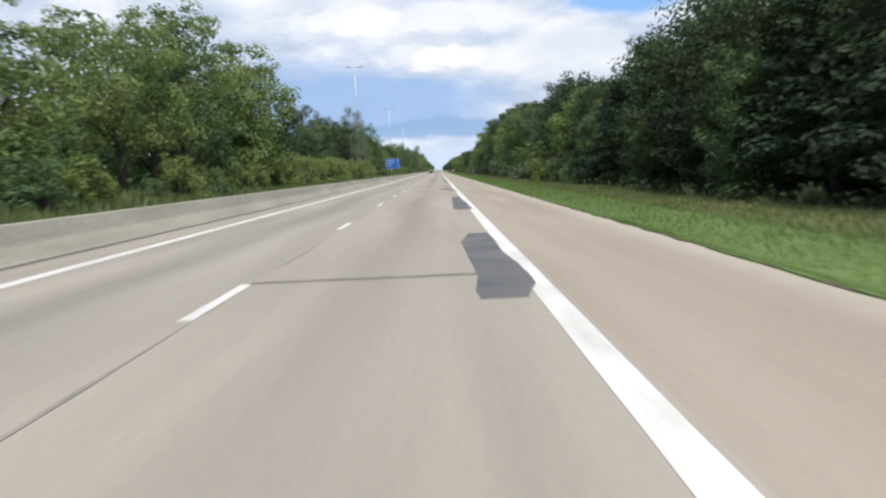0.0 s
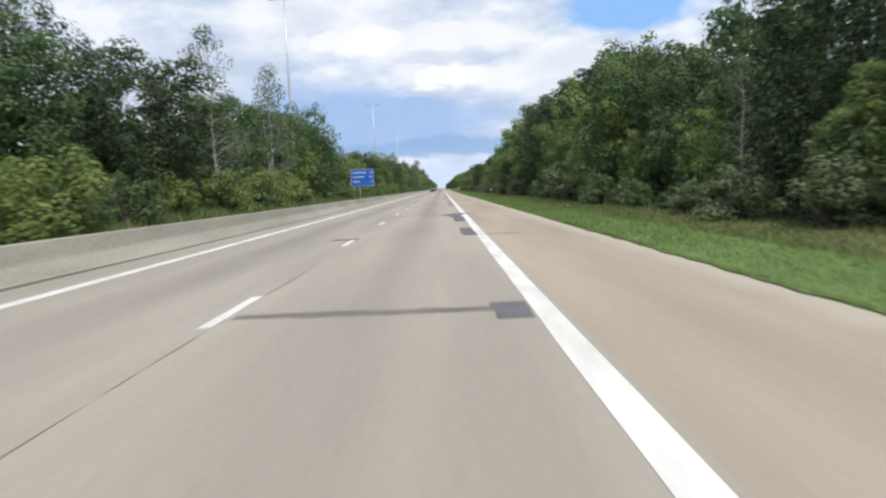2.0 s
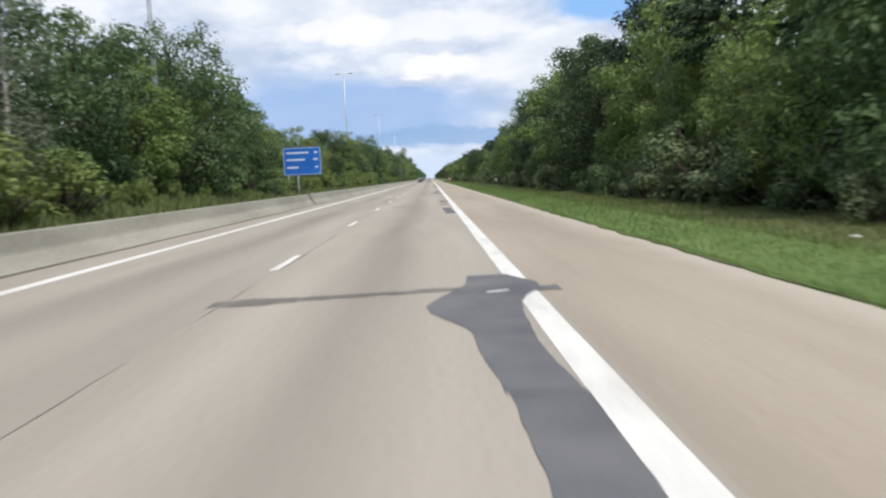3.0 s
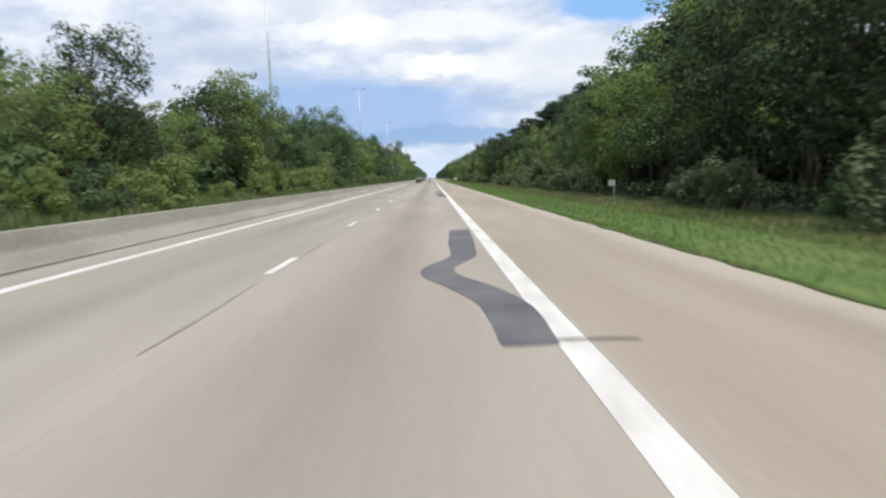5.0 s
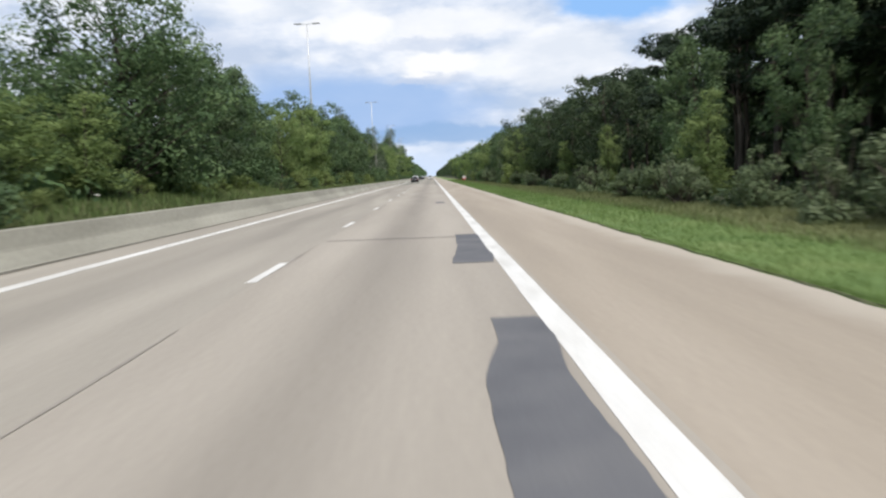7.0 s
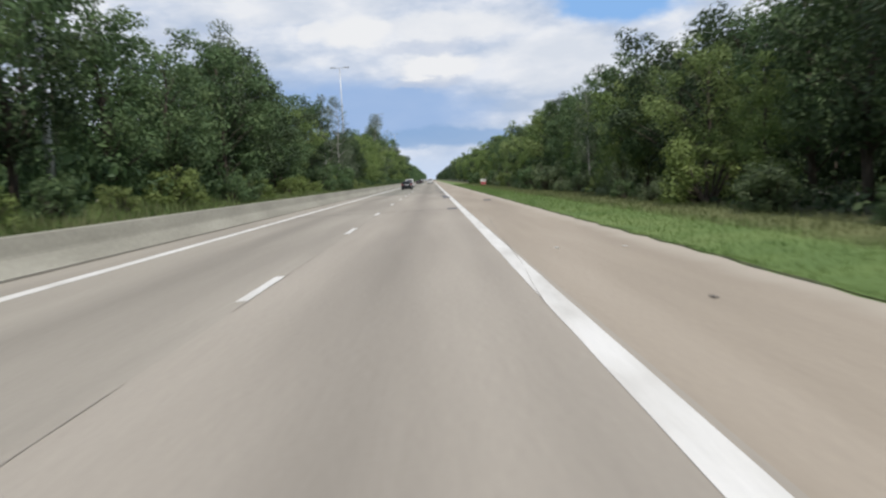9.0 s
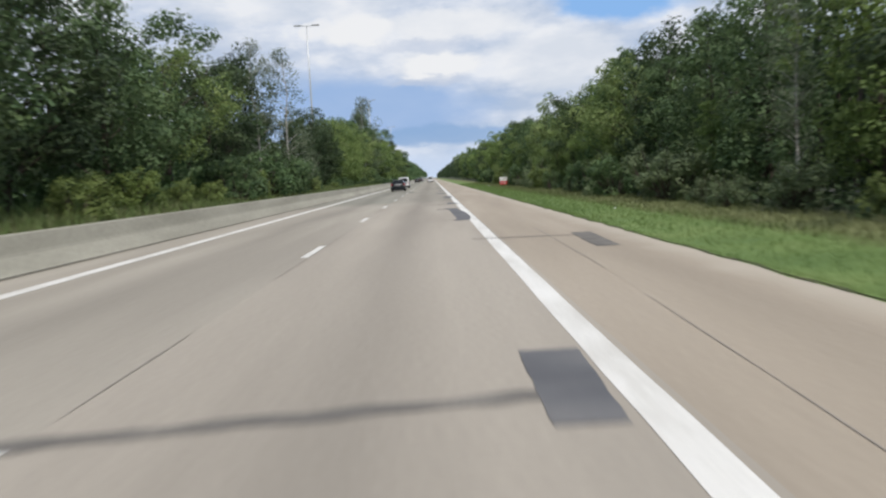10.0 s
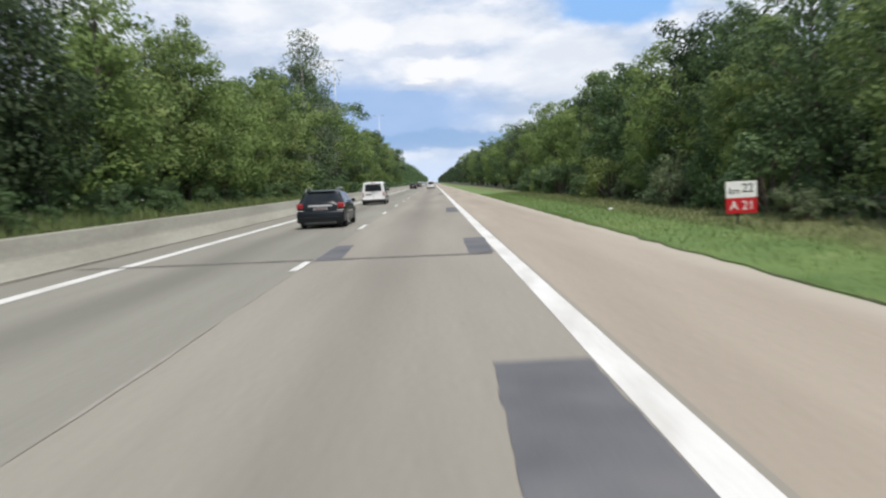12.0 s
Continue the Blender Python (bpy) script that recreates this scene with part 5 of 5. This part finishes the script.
def make_estate():
    root = thing("estate_car", "dark grey-green estate car with red tail lights and silver roof rails", "car")
    bm = bmesh.new()
    shell(bm, [(0.0, .86, .58, .32, .80, 1.00), (0.07, .92, .62, .28, .86, 1.06), (0.30, .93, .65, .24, .90, 1.30), (0.55, .92, .64, .22, .90, 1.44), (1.6, .92, .66, .20, .90, 1.49),
               (2.4, .92, .64, .20, .90, 1.46), (2.9, .92, .60, .20, .91, 1.28), (3.5, .91, .62, .20, .88, .98), (4.4, .86, .55, .24, .74, .84), (4.72, .74, .45, .32, .60, .68)])
    part("body", bm, "car_paint", root, smooth=True)
    def add(name, pts, mat, d=0.012, label=""):
        bm = bmesh.new()
        panel(bm, pts, d)
        return part(name, bm, mat, root, label)
    add("rear_window", [(-.66, .10, .98), (.66, .10, .98), (.52, .46, 1.38), (-.52, .46, 1.38)], "glass_dark", 0.02, "tinted rear window")
    add("chrome_strip", [(-.46, -.005, .86), (.46, -.005, .86), (.46, -.005, .915), (-.46, -.005, .915)], "silver", 0.02, "silver trim strip")
    add("number_plate", [(-.28, -.005, .72), (.28, -.005, .72), (.28, -.005, .83), (-.28, -.005, .83)], "plate", 0.012)
    add("plate_bar", [(-.22, -.02, .75), (.22, -.02, .75), (.22, -.02, .80), (-.22, -.02, .80)], "plate_ink", 0.004)
    add("badge", [(-.05, .02, .92), (.05, .02, .92), (.05, .02, 1.0), (-.05, .02, 1.0)], "chrome", 0.012)
    for s in (-1, 1):
        bm = bmesh.new()
        box(bm, min(s * .66, s * .93), max(s * .66, s * .93), -.02, .30, .78, .985, bevel=.05)
        part("tail_light", bm, "red_lens", root, "large red tail light")
        add("bumper_reflector", [(s * .66, -.03, .69), (s * .92, -.0, .70), (s * .92, -.0, .725), (s * .66, -.03, .715)][::s], "clear_lens", 0.008)
        for y0, y1, t0, t1 in ((.42, 1.0, .62, 1.0), (1.08, 1.85, 1.08, 1.82), (1.92, 2.95, 1.92, 2.45)):
            add("side_window", [(s * .90, y0, .96), (s * .90, y1, .96), (s * .70, t1, 1.38), (s * .70, t0, 1.38)][::-s], "glass_dark", 0.014)
        bm = bmesh.new()
        tube(bm, [(s * .62, .55, 1.42), (s * .63, .70, 1.52), (s * .64, 1.5, 1.56), (s * .63, 2.2, 1.52), (s * .61, 2.35, 1.45)], [.022] * 5, sides=8)
        part("roof_rail", bm, "chrome", root, "silver roof rail", smooth=True)
        bm = bmesh.new()
        box(bm, min(s * .92, s * 1.08), max(s * .92, s * 1.08), 2.75, 2.88, .94, 1.08, bevel=.03)
        part("wing_mirror", bm, "car_paint", root)
        add("door_strip", [(s * .93, .95, .58), (s * .93, 3.1, .58), (s * .93, 3.1, .61), (s * .93, .95, .61)][::-s], "chrome", 0.008)
        for y in (0.95, 3.75):
            wheel(root, s * .83, y, .33, s)
    bm = bmesh.new()
    box(bm, -.93, .93, -.06, .30, .24, .68, bevel=.06)
    part("rear_bumper", bm, "car_paint", root, smooth=True)
    bm = bmesh.new()
    box(bm, -.78, .78, .2, 4.5, .13, .28, bevel=.03)
    part("underbody", bm, "black_plastic", root)
    bm = bmesh.new()
    box(bm, -.56, .56, .40, .62, 1.405, 1.445, bevel=.015)
    part("roof_spoiler", bm, "car_paint", root)
    bm = bmesh.new()
    tube(bm, [(-.34, .10, 1.02), (.0, .09, 1.01), (.30, .12, 1.05)], [.012, .014, .008], sides=6)
    part("rear_wiper", bm, "black_plastic", root)
    bm = bmesh.new()
    box(bm, -.90, .90, -.075, -.05, .44, .455)
    part("bumper_seam", bm, "black_plastic", root)
    bm = bmesh.new()
    box(bm, -.62, .62, -.05, .2, .17, .27, bevel=.02)
    part("bumper_skirt", bm, "black_plastic", root)
    for s in (-1, 1):
        for y in (1.70, 2.60):
            bm = bmesh.new()
            box(bm, min(s * .925, s * .95), max(s * .925, s * .95), y, y + .16, .80, .83, bevel=.008)
            part("door_handle", bm, "car_paint", root)
        for y in (0.95, 3.75):
            bm = bmesh.new()
            n = 9
            tube(bm, [(s * .915, y + .37 * math.cos(math.pi * k / n), .33 + .37 * math.sin(math.pi * k / n)) for k in range(n + 1)], [.025] * (n + 1), sides=6)
            part("wheel_arch", bm, "black_plastic", root)
    return root


build_ground()
LANE_L, LANE_R, SHOULDER = build_road()
build_markings(LANE_L, LANE_R)
build_joints(LANE_L, SHOULDER)
build_barrier()
build_verge()
build_patches()
build_woods()
build_undergrowth()
build_path()
build_trees()
build_bushes()
for n, (ya, yb) in enumerate(((-4, 90), (90, 180), (180, 280), (280, 450))):
    grass_blades("grass", 6.86, 9.3, ya, yb, 85000, 0.03, 0.07, 30 + n, "short bright green verge grass beside the shoulder", thin=0.42)
    grass_blades("grass_tufts", 7.0, 9.6, ya, yb, 16000, 0.07, 0.19, 60 + n, "scattered longer tufts in the verge grass", thin=0.6)
    grass_blades("edge_grass", 6.66, 6.9, ya, yb, 16000, 0.03, 0.11, 80 + n, "ragged grass hanging over the shoulder's edge", thin=0.6)
    grass_blades("tall_grass", 8.9, 12.3, ya, yb, 42000, 0.07, 0.22, 40 + n, "tall yellowish grass along the wood", "hay", 0.7)
grass_blades("grass", -9.0, -5.95, 5, 450, 60000, 0.15, 0.5, 7, "rough long grass behind the barrier")
grass_blades("weeds", -8.4, -5.95, 5, 450, 60000, 0.12, 0.42, 8, "pale lush weeds along the back of the barrier", "hay", 1.6)
for yy in (126.6, 218.5, 305.2, 400.6, 487.0, 580.0):
    lamp_post(-10.4, yy)
blue_sign()
km_sign()
small_sign()
build_litter()
van = make_van()
van.matrix_basis = pose(-1.78, 431.0, 0.0) @ Matrix.Diagonal((0.89, 1, 0.85, 1))
car = make_estate()
car.matrix_basis = pose(-1.41, 401.4, 0.0) @ Matrix.Diagonal((0.87, 0.95, 0.88, 1))
for src, x, y, words in ((van, 1.9, 545.0, "white van far ahead on the driving lane"), (car, -2.2, 560.0, "dark estate car far ahead on the overtaking lane"),
                         (van, -2.0, 650.0, "white van far ahead on the overtaking lane"), (car, -2.1, 628.0, "dark estate car far ahead on the overtaking lane"),
                         (van, 1.8, 760.0, "white van far ahead on the driving lane")):
    copy_thing(src, pose(x, y, 0.0))["label"] = words
